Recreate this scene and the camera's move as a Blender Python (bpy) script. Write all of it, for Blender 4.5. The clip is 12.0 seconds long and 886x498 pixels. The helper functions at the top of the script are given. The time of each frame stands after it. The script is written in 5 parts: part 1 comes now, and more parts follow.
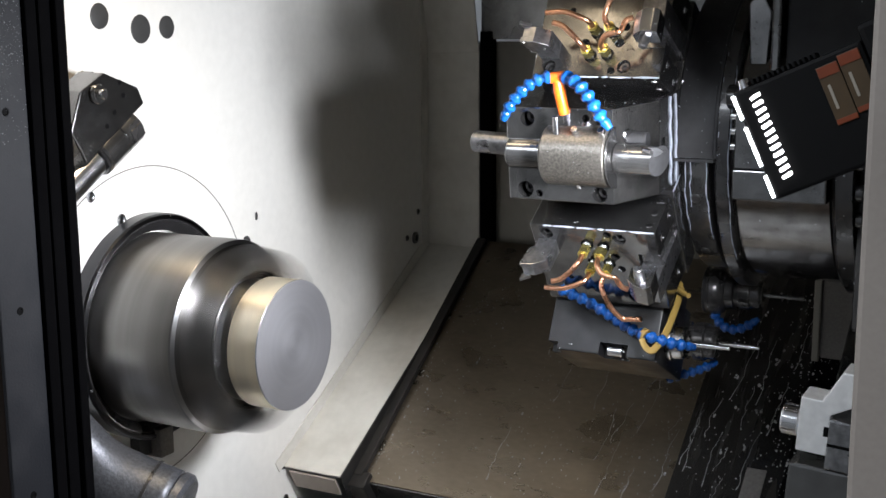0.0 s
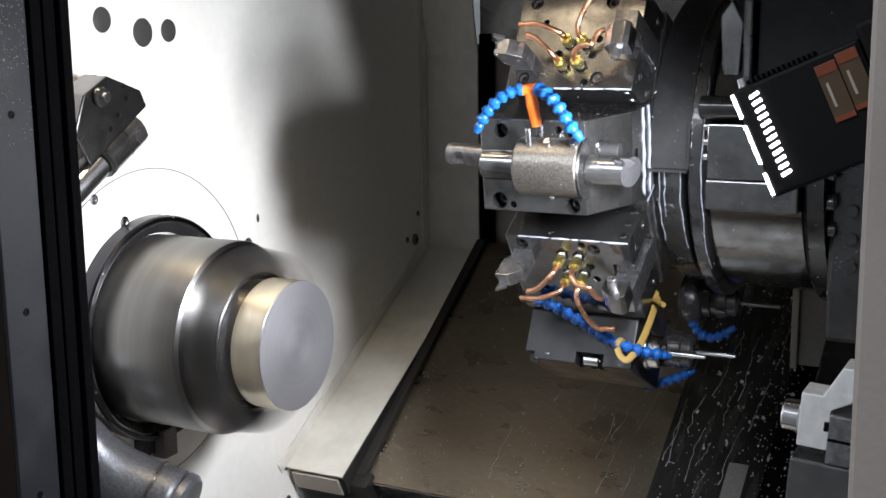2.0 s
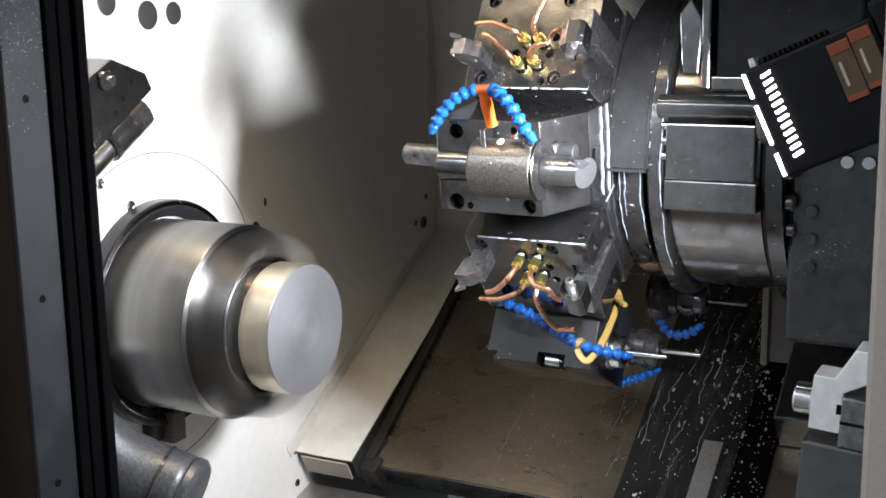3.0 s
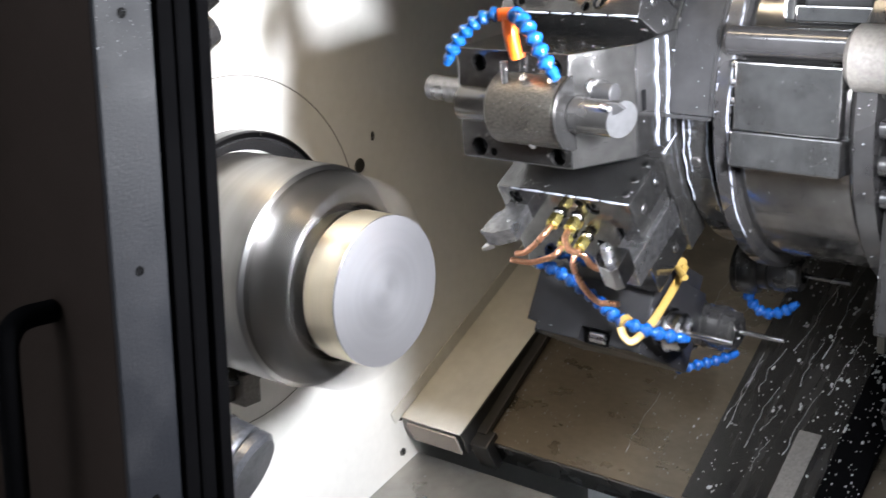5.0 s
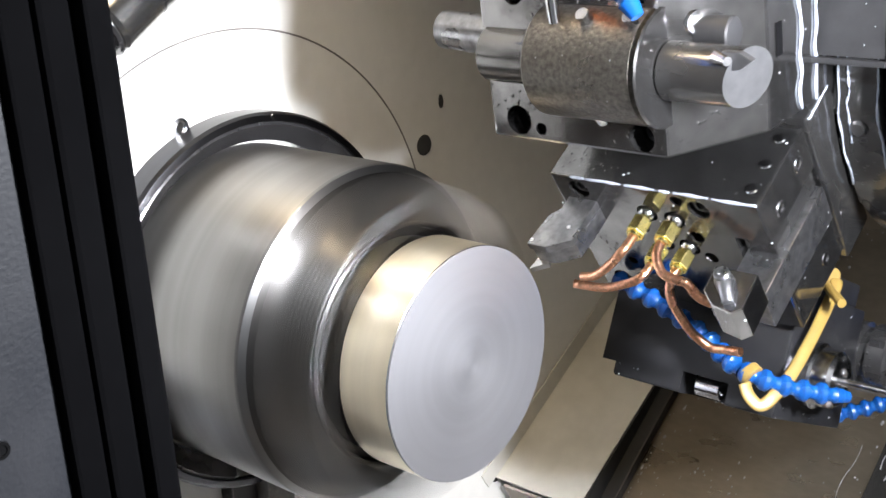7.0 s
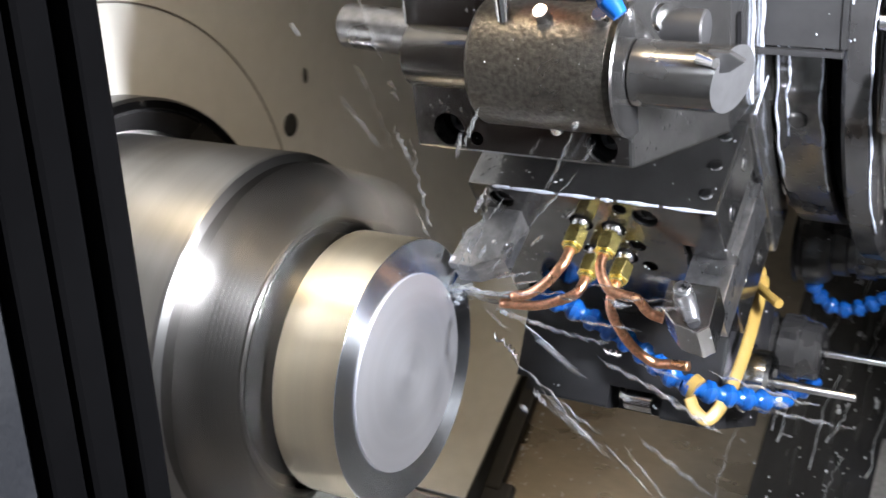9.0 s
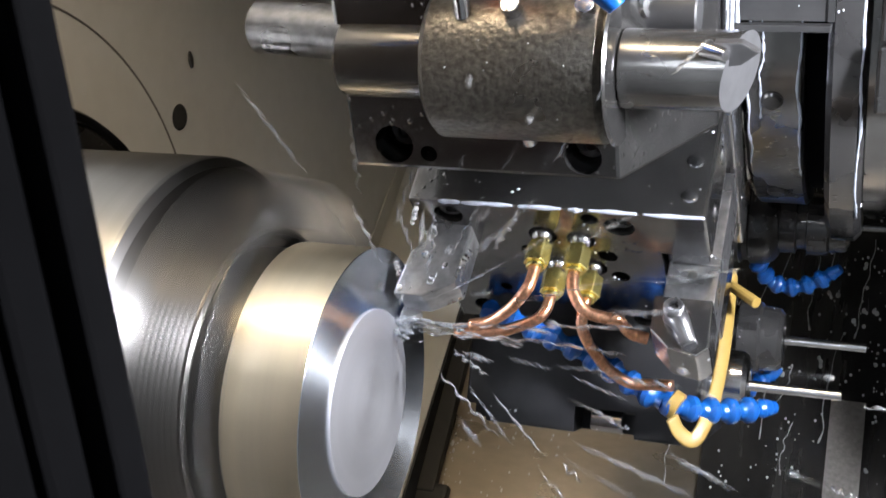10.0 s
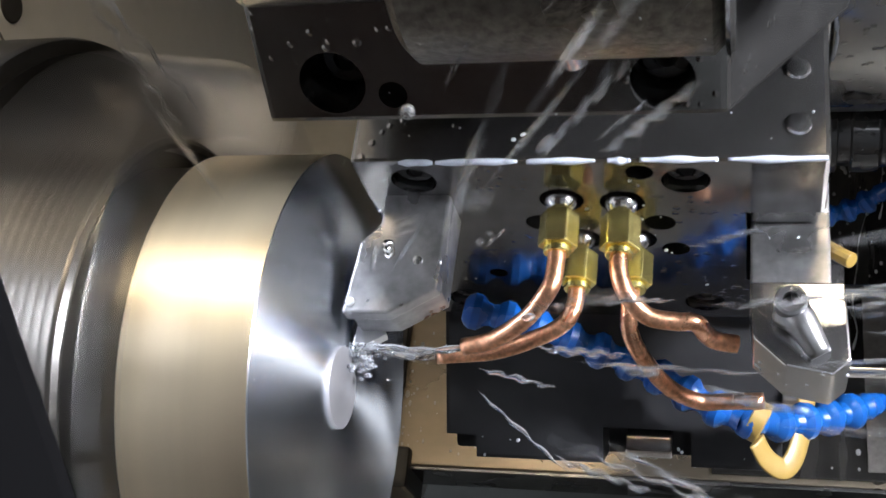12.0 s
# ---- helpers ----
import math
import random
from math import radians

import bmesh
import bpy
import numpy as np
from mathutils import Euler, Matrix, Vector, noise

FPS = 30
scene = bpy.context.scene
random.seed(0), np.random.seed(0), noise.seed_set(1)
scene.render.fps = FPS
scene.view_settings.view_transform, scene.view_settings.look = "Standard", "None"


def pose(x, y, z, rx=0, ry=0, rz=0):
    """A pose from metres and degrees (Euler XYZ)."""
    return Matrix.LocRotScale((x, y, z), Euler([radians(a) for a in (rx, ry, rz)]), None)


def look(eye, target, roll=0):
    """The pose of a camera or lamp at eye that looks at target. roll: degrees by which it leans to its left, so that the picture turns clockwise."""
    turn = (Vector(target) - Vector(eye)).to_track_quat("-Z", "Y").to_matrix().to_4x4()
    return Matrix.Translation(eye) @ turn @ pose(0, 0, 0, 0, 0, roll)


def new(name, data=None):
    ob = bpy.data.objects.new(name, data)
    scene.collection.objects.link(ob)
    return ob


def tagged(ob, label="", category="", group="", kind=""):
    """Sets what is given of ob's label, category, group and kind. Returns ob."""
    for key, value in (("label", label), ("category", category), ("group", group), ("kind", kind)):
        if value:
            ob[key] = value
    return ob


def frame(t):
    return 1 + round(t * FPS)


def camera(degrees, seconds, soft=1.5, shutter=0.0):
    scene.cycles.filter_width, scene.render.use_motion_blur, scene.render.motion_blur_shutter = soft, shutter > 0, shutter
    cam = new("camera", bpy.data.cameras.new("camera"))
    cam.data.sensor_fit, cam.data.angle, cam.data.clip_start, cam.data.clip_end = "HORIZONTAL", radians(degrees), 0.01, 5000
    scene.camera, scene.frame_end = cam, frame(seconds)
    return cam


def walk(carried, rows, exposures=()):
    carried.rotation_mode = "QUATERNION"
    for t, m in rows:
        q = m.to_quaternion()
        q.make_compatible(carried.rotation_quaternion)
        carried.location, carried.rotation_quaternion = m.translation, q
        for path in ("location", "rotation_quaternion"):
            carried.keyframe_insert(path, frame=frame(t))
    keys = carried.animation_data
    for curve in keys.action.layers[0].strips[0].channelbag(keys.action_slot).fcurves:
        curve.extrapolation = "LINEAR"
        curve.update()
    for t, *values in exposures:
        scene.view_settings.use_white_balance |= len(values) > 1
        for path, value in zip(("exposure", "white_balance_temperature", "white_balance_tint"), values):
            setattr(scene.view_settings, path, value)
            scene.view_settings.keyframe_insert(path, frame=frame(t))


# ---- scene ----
cam = camera(39.86, 12.0, soft=1.5, shutter=0.5)
PATH = [
    (0.0, 0.9059, -1.2973, 1.4756, 79.29, 0.39, 27.72),
    (0.5, 0.9055, -1.2931, 1.4768, 79.31, 0.37, 27.80),
    (1.0, 0.9004, -1.2972, 1.4795, 79.33, 0.35, 27.64),
    (1.5, 0.9036, -1.3197, 1.4645, 79.87, 0.72, 27.24),
    (2.0, 0.9058, -1.3108, 1.4723, 79.49, 0.68, 27.51),
    (2.5, 0.9197, -1.3059, 1.4795, 79.01, 0.68, 27.92),
    (2.7, 0.9130, -1.3053, 1.4780, 78.84, 0.86, 27.76),
    (4.3, 0.8739, -1.1678, 1.4291, 77.20, 1.65, 31.71),
    (4.5, 0.8691, -1.1225, 1.4422, 76.36, 1.26, 33.35),
    (5.0, 0.8732, -0.9957, 1.4449, 75.36, 0.32, 38.42),
    (5.5, 0.7757, -0.9204, 1.4244, 75.31, 0.49, 38.17),
    (6.0, 0.7255, -0.7975, 1.4188, 74.66, 1.25, 41.11),
    (6.5, 0.6380, -0.6726, 1.4122, 73.18, 1.92, 43.52),
    (6.7, 0.5830, -0.6346, 1.4135, 72.32, 2.64, 42.73),
    (8.3, 0.4791, -0.5718, 1.4005, 69.45, 3.17, 38.83),
    (8.5, 0.4791, -0.5830, 1.3926, 69.97, 2.61, 38.31),
    (9.0, 0.3728, -0.6043, 1.4137, 68.54, 2.71, 28.57),
    (9.5, 0.2800, -0.5864, 1.4107, 67.79, 3.54, 20.34),
    (10.0, 0.2651, -0.5348, 1.4073, 65.81, 4.19, 19.91),
    (10.5, 0.2388, -0.4818, 1.3597, 66.52, 5.43, 19.21),
    (11.0, 0.1734, -0.4120, 1.3535, 62.55, 6.18, 14.22),
    (11.2, 0.1554, -0.3874, 1.3400, 61.82, 6.31, 12.74),
    (11.5, 0.1460, -0.3720, 1.3312, 60.61, 6.42, 11.93),
    (12.0, 0.1484, -0.3525, 1.3124, 60.95, 6.63, 12.53),
]
walk(cam, [(t, pose(x, y, z, rx, ry, rz)) for t, x, y, z, rx, ry, rz in PATH],
     exposures=[(0.0, 0.44), (2.7, 0.76), (4.3, 1.24), (6.0, 1.30), (9.0, 1.16), (12.0, 1.06)])
SLANT = 33.55
TURRET = [
    (0.0, -0.0000, 0.0000),
    (0.5, -0.0000, -0.0000),
    (1.0, -0.0026, -0.0003),
    (1.5, -0.0030, -0.0118),
    (2.0, -0.0277, -0.0240),
    (2.5, -0.0537, -0.0419),
    (2.7, -0.0671, -0.0513),
    (4.3, -0.1405, -0.0887),
    (4.5, -0.1547, -0.0831),
    (5.0, -0.1857, -0.0754),
    (5.5, -0.2119, -0.0801),
    (6.0, -0.2372, -0.0776),
    (6.5, -0.2629, -0.0753),
    (6.7, -0.2680, -0.0715),
    (8.3, -0.2593, -0.0843),
    (8.5, -0.2620, -0.0911),
    (9.0, -0.2621, -0.0955),
    (9.5, -0.2615, -0.1022),
    (10.0, -0.2617, -0.1107),
    (10.5, -0.2614, -0.1213),
    (11.0, -0.2619, -0.1286),
    (11.2, -0.2623, -0.1336),
    (11.5, -0.2623, -0.1446),
    (12.0, -0.2623, -0.1490),
]

# ---- moving things: seconds and travel ----
AX = 1.05                      # height of the spindle's axis
DOOR = [(0.0, -0.150), (2.7, -0.150), (3.1, -0.125), (3.9, -0.02), (4.3, 0.0), (9.0, 0.0), (9.5, 0.005), (10.0, 0.005), (10.5, 0.011), (11.2, 0.0175), (11.5, 0.0215), (12.0, 0.034)]
FACE_CUT = [(7.35, 0.0875), (8.5, 0.0728), (9.0, 0.0664), (9.5, 0.0599), (10.0, 0.0531), (10.5, 0.0432), (11.2, 0.0301), (12.0, 0.0143)]
CUT_DEPTH = 0.0013


# ---- light ----
world = bpy.data.worlds.new("workshop")
scene.world = world
world.use_nodes = True
world.node_tree.nodes["Background"].inputs[0].default_value = (0.75, 0.82, 1.0, 1)
world.node_tree.nodes["Background"].inputs[1].default_value = 0.15


def area_lamp(name, m, size_x, size_y, watts, colour, spread=180):
    data = bpy.data.lights.new(name, "AREA")
    data.shape, data.size, data.size_y, data.energy, data.color = "RECTANGLE", size_x, size_y, watts, colour
    data.spread = radians(spread)
    ob = new(name, data)
    ob.matrix_basis = m
    return ob


LAMP = Vector((0.604, -0.100, 0.296 + AX))      # centre of the work light's lit side
area_lamp("work_light_beam", look(LAMP + Vector((-0.035, 0.01, -0.005)), (-0.25, 0.02, 0.05 + AX)), 0.05, 0.10, 5.1, (0.96, 0.985, 1.04), 140)
# two unseen fill lamps, added outside the door opening to brighten the turret
area_lamp("workshop_tube_light", look((-0.65, -1.75, 2.70), (0.35, 0.2, AX)), 0.9, 0.3, 13.0, (0.86, 0.92, 1.0))
area_lamp("workshop_far_light", look((-1.5, -3.4, 3.12), (-1.5, -3.35, 0)), 3.0, 0.6, 60.0, (0.86, 0.92, 1.0))
area_lamp("machine_ceiling_light", look((0.05, -0.13, 1.88), (0.05, -0.10, AX)), 0.45, 0.08, 0.85, (1.0, 0.80, 0.54), 84)


# ---- materials ----
def material(name, base, rough=0.5, metal=0.0, vary=0.12, scale=30.0, bump=0.15, rough_vary=0.15, dirt=None, dirt_amount=0.3, dirt_scale=6.0, stretch=(1, 1, 1), emit=0.0, coat=0.0, wet=0.0, spec=0.5):
    """A surface with grain and stains at two sizes."""
    mat = bpy.data.materials.new(name)
    mat.use_nodes = True
    nt = mat.node_tree
    bsdf = nt.nodes["Principled BSDF"]
    coord = nt.nodes.new("ShaderNodeTexCoord")
    mapping = nt.nodes.new("ShaderNodeMapping")
    mapping.inputs["Scale"].default_value = stretch
    nt.links.new(coord.outputs["Object"], mapping.inputs[0])
    fine, wide = nt.nodes.new("ShaderNodeTexNoise"), nt.nodes.new("ShaderNodeTexNoise")
    for node, s, detail in ((fine, scale, 6.0), (wide, dirt_scale, 4.0)):
        node.inputs["Scale"].default_value, node.inputs["Detail"].default_value = s, detail
        nt.links.new(mapping.outputs[0], node.inputs["Vector"])
    ramp = nt.nodes.new("ShaderNodeMapRange")
    ramp.inputs[1].default_value, ramp.inputs[2].default_value = 0.3, 0.7
    ramp.inputs[3].default_value, ramp.inputs[4].default_value = 1 - vary, 1 + vary
    nt.links.new(fine.outputs["Fac"], ramp.inputs[0])
    shade = nt.nodes.new("ShaderNodeVectorMath")
    shade.operation = "SCALE"
    shade.inputs[0].default_value = base
    nt.links.new(ramp.outputs[0], shade.inputs["Scale"])
    stain = nt.nodes.new("ShaderNodeMapRange")
    stain.inputs[1].default_value, stain.inputs[2].default_value, stain.inputs[4].default_value = 0.45, 0.75, dirt_amount
    nt.links.new(wide.outputs["Fac"], stain.inputs[0])
    mix = nt.nodes.new("ShaderNodeMix")
    mix.data_type = "RGBA"
    nt.links.new(stain.outputs[0], mix.inputs["Factor"])
    nt.links.new(shade.outputs[0], mix.inputs["A"])
    mix.inputs["B"].default_value = (*(dirt or tuple(c * 0.5 for c in base)), 1)
    nt.links.new(mix.outputs["Result"], bsdf.inputs["Base Color"])
    gloss = nt.nodes.new("ShaderNodeMapRange")
    gloss.inputs[1].default_value, gloss.inputs[2].default_value = 0.3, 0.7
    gloss.inputs[3].default_value, gloss.inputs[4].default_value = max(0.03, rough - rough_vary), min(1, rough + rough_vary)
    nt.links.new(wide.outputs["Fac"], gloss.inputs[0])
    nt.links.new(gloss.outputs[0], bsdf.inputs["Roughness"])
    bsdf.inputs["Metallic"].default_value = metal
    bsdf.inputs["Coat Weight"].default_value = coat
    bsdf.inputs["Coat Roughness"].default_value = 0.12
    bsdf.inputs["Specular IOR Level"].default_value = spec
    if bump:
        node = nt.nodes.new("ShaderNodeBump")
        node.inputs["Strength"].default_value, node.inputs["Distance"].default_value = bump, 0.0006
        nt.links.new(fine.outputs["Fac"], node.inputs["Height"])
        nt.links.new(node.outputs[0], bsdf.inputs["Normal"])
        if wet:
            # drops of coolant that stand on the oily surface
            cells = nt.nodes.new("ShaderNodeTexVoronoi")
            cells.inputs["Scale"].default_value = 190.0
            nt.links.new(coord.outputs["Object"], cells.inputs["Vector"])
            drop = nt.nodes.new("ShaderNodeMapRange")
            drop.interpolation_type = "SMOOTHSTEP"
            drop.inputs[1].default_value, drop.inputs[2].default_value, drop.inputs[3].default_value, drop.inputs[4].default_value = 0.10, 0.30, 1.0, 0.0
            nt.links.new(cells.outputs["Distance"], drop.inputs[0])
            patch = nt.nodes.new("ShaderNodeMapRange")
            patch.inputs[1].default_value, patch.inputs[2].default_value = 0.52, 0.68
            nt.links.new(wide.outputs["Fac"], patch.inputs[0])
            some = nt.nodes.new("ShaderNodeMath")
            some.operation = "MULTIPLY"
            nt.links.new(drop.outputs[0], some.inputs[0])
            nt.links.new(patch.outputs[0], some.inputs[1])
            relief = nt.nodes.new("ShaderNodeBump")
            relief.inputs["Strength"].default_value, relief.inputs["Distance"].default_value = wet, 0.0014
            nt.links.new(some.outputs[0], relief.inputs["Height"])
            nt.links.new(node.outputs[0], relief.inputs["Normal"])
            nt.links.new(relief.outputs[0], bsdf.inputs["Normal"])
            bsdf.inputs["Coat Weight"].default_value = max(coat, 0.6)
            bsdf.inputs["Coat Roughness"].default_value = 0.06
            nt.links.new(relief.outputs[0], bsdf.inputs["Coat Normal"])
    if emit:
        bsdf.inputs["Emission Color"].default_value = (1, 0.97, 1.0, 1)
        bsdf.inputs["Emission Strength"].default_value = emit
    return mat


def turned(name, base, rough, aniso, rings, ring_depth=0.2, tones=0.15):
    """Turned metal: fine rings round the spindle's axis, stretched highlights."""
    mat = bpy.data.materials.new(name)
    mat.use_nodes = True
    nt = mat.node_tree
    bsdf = nt.nodes["Principled BSDF"]
    coord = nt.nodes.new("ShaderNodeTexCoord")
    split = nt.nodes.new("ShaderNodeSeparateXYZ")
    nt.links.new(coord.outputs["Object"], split.inputs[0])
    flat = nt.nodes.new("ShaderNodeCombineXYZ")
    nt.links.new(split.outputs["Y"], flat.inputs["Y"])
    nt.links.new(split.outputs["Z"], flat.inputs["Z"])
    radius = nt.nodes.new("ShaderNodeVectorMath")
    radius.operation = "LENGTH"
    nt.links.new(flat.outputs[0], radius.inputs[0])
    key = nt.nodes.new("ShaderNodeCombineXYZ")
    nt.links.new(radius.outputs["Value"], key.inputs["X"])
    nt.links.new(split.outputs["X"], key.inputs["Y"])
    fine, wide = nt.nodes.new("ShaderNodeTexNoise"), nt.nodes.new("ShaderNodeTexNoise")
    for node, s, detail in ((fine, rings, 3.0), (wide, rings * 0.07, 3.0)):
        node.inputs["Scale"].default_value, node.inputs["Detail"].default_value = s, detail
        nt.links.new(key.outputs[0], node.inputs["Vector"])
    tone = nt.nodes.new("ShaderNodeMapRange")
    tone.inputs[1].default_value, tone.inputs[2].default_value, tone.inputs[3].default_value, tone.inputs[4].default_value = 0.3, 0.7, 1 - tones, 1 + tones
    nt.links.new(wide.outputs["Fac"], tone.inputs[0])
    shade = nt.nodes.new("ShaderNodeVectorMath")
    shade.operation = "SCALE"
    shade.inputs[0].default_value = base
    nt.links.new(tone.outputs[0], shade.inputs["Scale"])
    nt.links.new(shade.outputs[0], bsdf.inputs["Base Color"])
    bsdf.inputs["Metallic"].default_value, bsdf.inputs["Roughness"].default_value = 1.0, rough
    bsdf.inputs["Anisotropic"].default_value = aniso
    bsdf.inputs["Anisotropic Rotation"].default_value = 0.25
    tangent = nt.nodes.new("ShaderNodeTangent")
    tangent.direction_type, tangent.axis = "RADIAL", "X"
    nt.links.new(tangent.outputs[0], bsdf.inputs["Tangent"])
    bump = nt.nodes.new("ShaderNodeBump")
    bump.inputs["Strength"].default_value, bump.inputs["Distance"].default_value = ring_depth, 0.0002
    nt.links.new(fine.outputs["Fac"], bump.inputs["Height"])
    nt.links.new(bump.outputs[0], bsdf.inputs["Normal"])
    return mat


WHITE_PAINT = material("white_paint", (0.74, 0.73, 0.70), 0.42, 0, 0.03, 60, 0.05, 0.1, (0.42, 0.40, 0.36), 0.12, 3.0)
BEIGE_PAINT = material("beige_paint", (0.66, 0.645, 0.60), 0.45, 0, 0.04, 60, 0.08, 0.12, (0.24, 0.22, 0.18), 0.35, 9.0)
FRAME_PAINT = material("frame_paint", (0.36, 0.315, 0.28), 0.5, 0, 0.04, 200, 0.15, 0.1)
DOOR_GREY = material("door_grey_paint", (0.013, 0.0142, 0.018), 0.55, 0, 0.06, 350, 0.5, 0.08, (0.06, 0.06, 0.065), 0.2, 20, spec=0.2)
DOOR_DARK = material("door_dark_paint", (0.021, 0.0145, 0.012), 0.7, 0, 0.06, 350, 0.3, 0.1, spec=0.1)
RUBBER = material("black_rubber", (0.0018, 0.0018, 0.0022), 0.85, 0, 0.1, 90, 0.1, 0.1, spec=0.03)
SEAL_BLACK = material("worn_seal_rubber", (0.016, 0.0155, 0.0155), 0.5, 0, 0.2, 60, 0.1, 0.12, (0.05, 0.048, 0.045), 0.4, 14.0, spec=0.4)
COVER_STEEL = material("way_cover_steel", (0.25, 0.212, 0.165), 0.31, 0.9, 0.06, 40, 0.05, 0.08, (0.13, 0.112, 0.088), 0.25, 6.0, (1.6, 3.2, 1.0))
CHUTE_STEEL = material("chute_sheet_steel", (0.36, 0.35, 0.33), 0.36, 0.8, 0.1, 40, 0.1, 0.12, (0.14, 0.13, 0.12), 0.5, 7.0, wet=0.5)
BACK_STEEL = material("back_panel_paint", (0.19, 0.18, 0.155), 0.42, 0.2, 0.06, 50, 0.08, 0.12, (0.08, 0.07, 0.055), 0.4, 4.0)
BLACK_OIL = material("oily_black_steel", (0.042, 0.041, 0.043), 0.24, 0.4, 0.25, 45, 0.12, 0.12, (0.06, 0.058, 0.056), 0.4, 12.0, coat=0.5, wet=0.5)
DARK_STEEL = material("dark_steel", (0.17, 0.168, 0.168), 0.24, 0.9, 0.15, 60, 0.1, 0.13, (0.035, 0.034, 0.034), 0.5, 14.0, wet=0.4)
BLOCK_STEEL = material("tool_block_steel", (0.215, 0.212, 0.214), 0.17, 0.95, 0.16, 70, 0.10, 0.09, (0.05, 0.049, 0.05), 0.6, 22.0, wet=0.4)
CAST_STEEL = material("cast_grey_steel", (0.135, 0.125, 0.112), 0.36, 0.8, 0.35, 330, 0.9, 0.1, (0.07, 0.065, 0.06), 0.4, 20.0)
ELBOW_CAST = material("blue_grey_casting", (0.105, 0.11, 0.125), 0.4, 0.55, 0.3, 260, 0.8, 0.1, (0.05, 0.05, 0.056), 0.5, 18.0)
BRIGHT_STEEL = material("bright_steel", (0.62, 0.62, 0.64), 0.2, 1.0, 0.1, 60, 0.06, 0.08)
TOOL_STEEL = material("tool_shank_steel", (0.30, 0.30, 0.312), 0.32, 0.95, 0.3, 130, 0.12, 0.12, (0.10, 0.10, 0.11), 0.6, 40)
# base lightened in place of work light that misses the jaw
MATTE_STEEL = material("lit_matte_steel", (0.86, 0.86, 0.86), 0.4, 0.35, 0.1, 80, 0.1, 0.1)
PLATE_STEEL = material("cover_plate_steel", (0.026, 0.026, 0.028), 0.5, 0.3, 0.25, 60, 0.1, 0.12, (0.05, 0.05, 0.053), 0.4, 9.0, spec=0.35)
# way cover steel darkened to imitate the turret's shade and reflection
COVER_SHADED = material("shaded_cover_steel", (0.045, 0.043, 0.042), 0.24, 0.7, 0.2, 45, 0.08, 0.10, (0.09, 0.085, 0.08), 0.4, 10.0, (5, 0.7, 1), coat=0.4)
CASE_GREY = material("case_grey_paint", (0.15, 0.14, 0.13), 0.5, 0.1, 0.2, 260, 0.5, 0.1)
# pale colour for coolant film and the highlights along wet edges
COOLANT_GLINT = material("coolant_glint", (0.36, 0.39, 0.46), 0.2, 0, 0.15, 200, 0.2, 0.1)
COPPER = material("copper", (0.80, 0.42, 0.26), 0.32, 1.0, 0.3, 500, 0.35, 0.1, (0.45, 0.2, 0.1), 0.4, 40)
BRASS = material("brass", (0.93, 0.79, 0.30), 0.27, 1.0, 0.1, 90, 0.05, 0.08)
BLUE_PLASTIC = material("blue_plastic", (0.005, 0.066, 0.27), 0.25, 0, 0.1, 60, 0.03, 0.08, (0.004, 0.035, 0.16), 0.5, 40)
ORANGE_PLASTIC = material("orange_plastic", (0.80, 0.14, 0.01), 0.35, 0, 0.08, 60, 0.03, 0.08)
YELLOW_TIE = material("yellow_cable_tie", (0.25, 0.165, 0.045), 0.4, 0, 0.08, 80, 0.05, 0.08)
LAMP_BLACK = material("lamp_black_plastic", (0.0035, 0.0035, 0.004), 0.6, 0, 0.1, 200, 0.2, 0.1, spec=0.18)
LED_GLOW = material("led_glow", (0.9, 0.9, 0.9), 0.4, 0, 0, 10, 0, 0.0, emit=9.0)
LABEL_ORANGE = material("label_orange", (0.21, 0.04, 0.009), 0.5, 0, 0.1, 60, 0)
LABEL_BROWN = material("label_brown", (0.075, 0.045, 0.018), 0.5, 0, 0.1, 60, 0)
LABEL_PALE = material("label_pale", (0.40, 0.36, 0.30), 0.5, 0, 0.05, 60, 0)
# near-black stands in for the shade inside holes and slots
RECESS_SHADE = material("recess_shade", (0.004, 0.004, 0.0045), 0.6, 0.0, 0.1, 60, 0.05, spec=0.05)
DRIVEN_BLACK = material("black_tool_housing", (0.014, 0.014, 0.016), 0.42, 0, 0.25, 60, 0.15, 0.12, (0.03, 0.03, 0.032), 0.4, 14.0, spec=0.3)
TIP_STEEL = material("ground_tip_steel", (0.10, 0.10, 0.106), 0.4, 0.7, 0.12, 120, 0.1, 0.1)
GREY_HOLE = material("grey_plug", (0.045, 0.045, 0.045), 0.5, 0.1, 0.1, 60, 0.1)
SEAM = material("seam_line", (0.16, 0.15, 0.14), 0.6, 0, 0.1, 60, 0)
CONCRETE = material("concrete", (0.25, 0.25, 0.24), 0.7, 0, 0.1, 20, 0.2, 0.1)
SHOP_WALL = material("workshop_wall_paint", (0.62, 0.63, 0.64), 0.7, 0, 0.04, 20, 0.05, 0.1)
CHUCK_METAL = turned("turned_chuck_steel", (0.27, 0.265, 0.26), 0.40, 0.5, 900, 0.12, 0.12)
CHUCK_DARK = turned("dark_spindle_ring", (0.07, 0.07, 0.075), 0.3, 0.4, 500)
# chuck steel made darker to hold back the lamp's highlight
NOSE_METAL = turned("dimmed_nose_steel", (0.22, 0.218, 0.222), 0.36, 0.65, 900, 0.12, 0.12)
STUB_METAL = turned("sawn_bar_steel", (0.93, 0.84, 0.66), 0.33, 0.5, 700, 0.15, 0.08)
# nose steel darkened to hold the shade between the grooves
SHADED_GROOVE = turned("shaded_groove_steel", (0.085, 0.082, 0.08), 0.36, 0.6, 900, 0.12, 0.12)
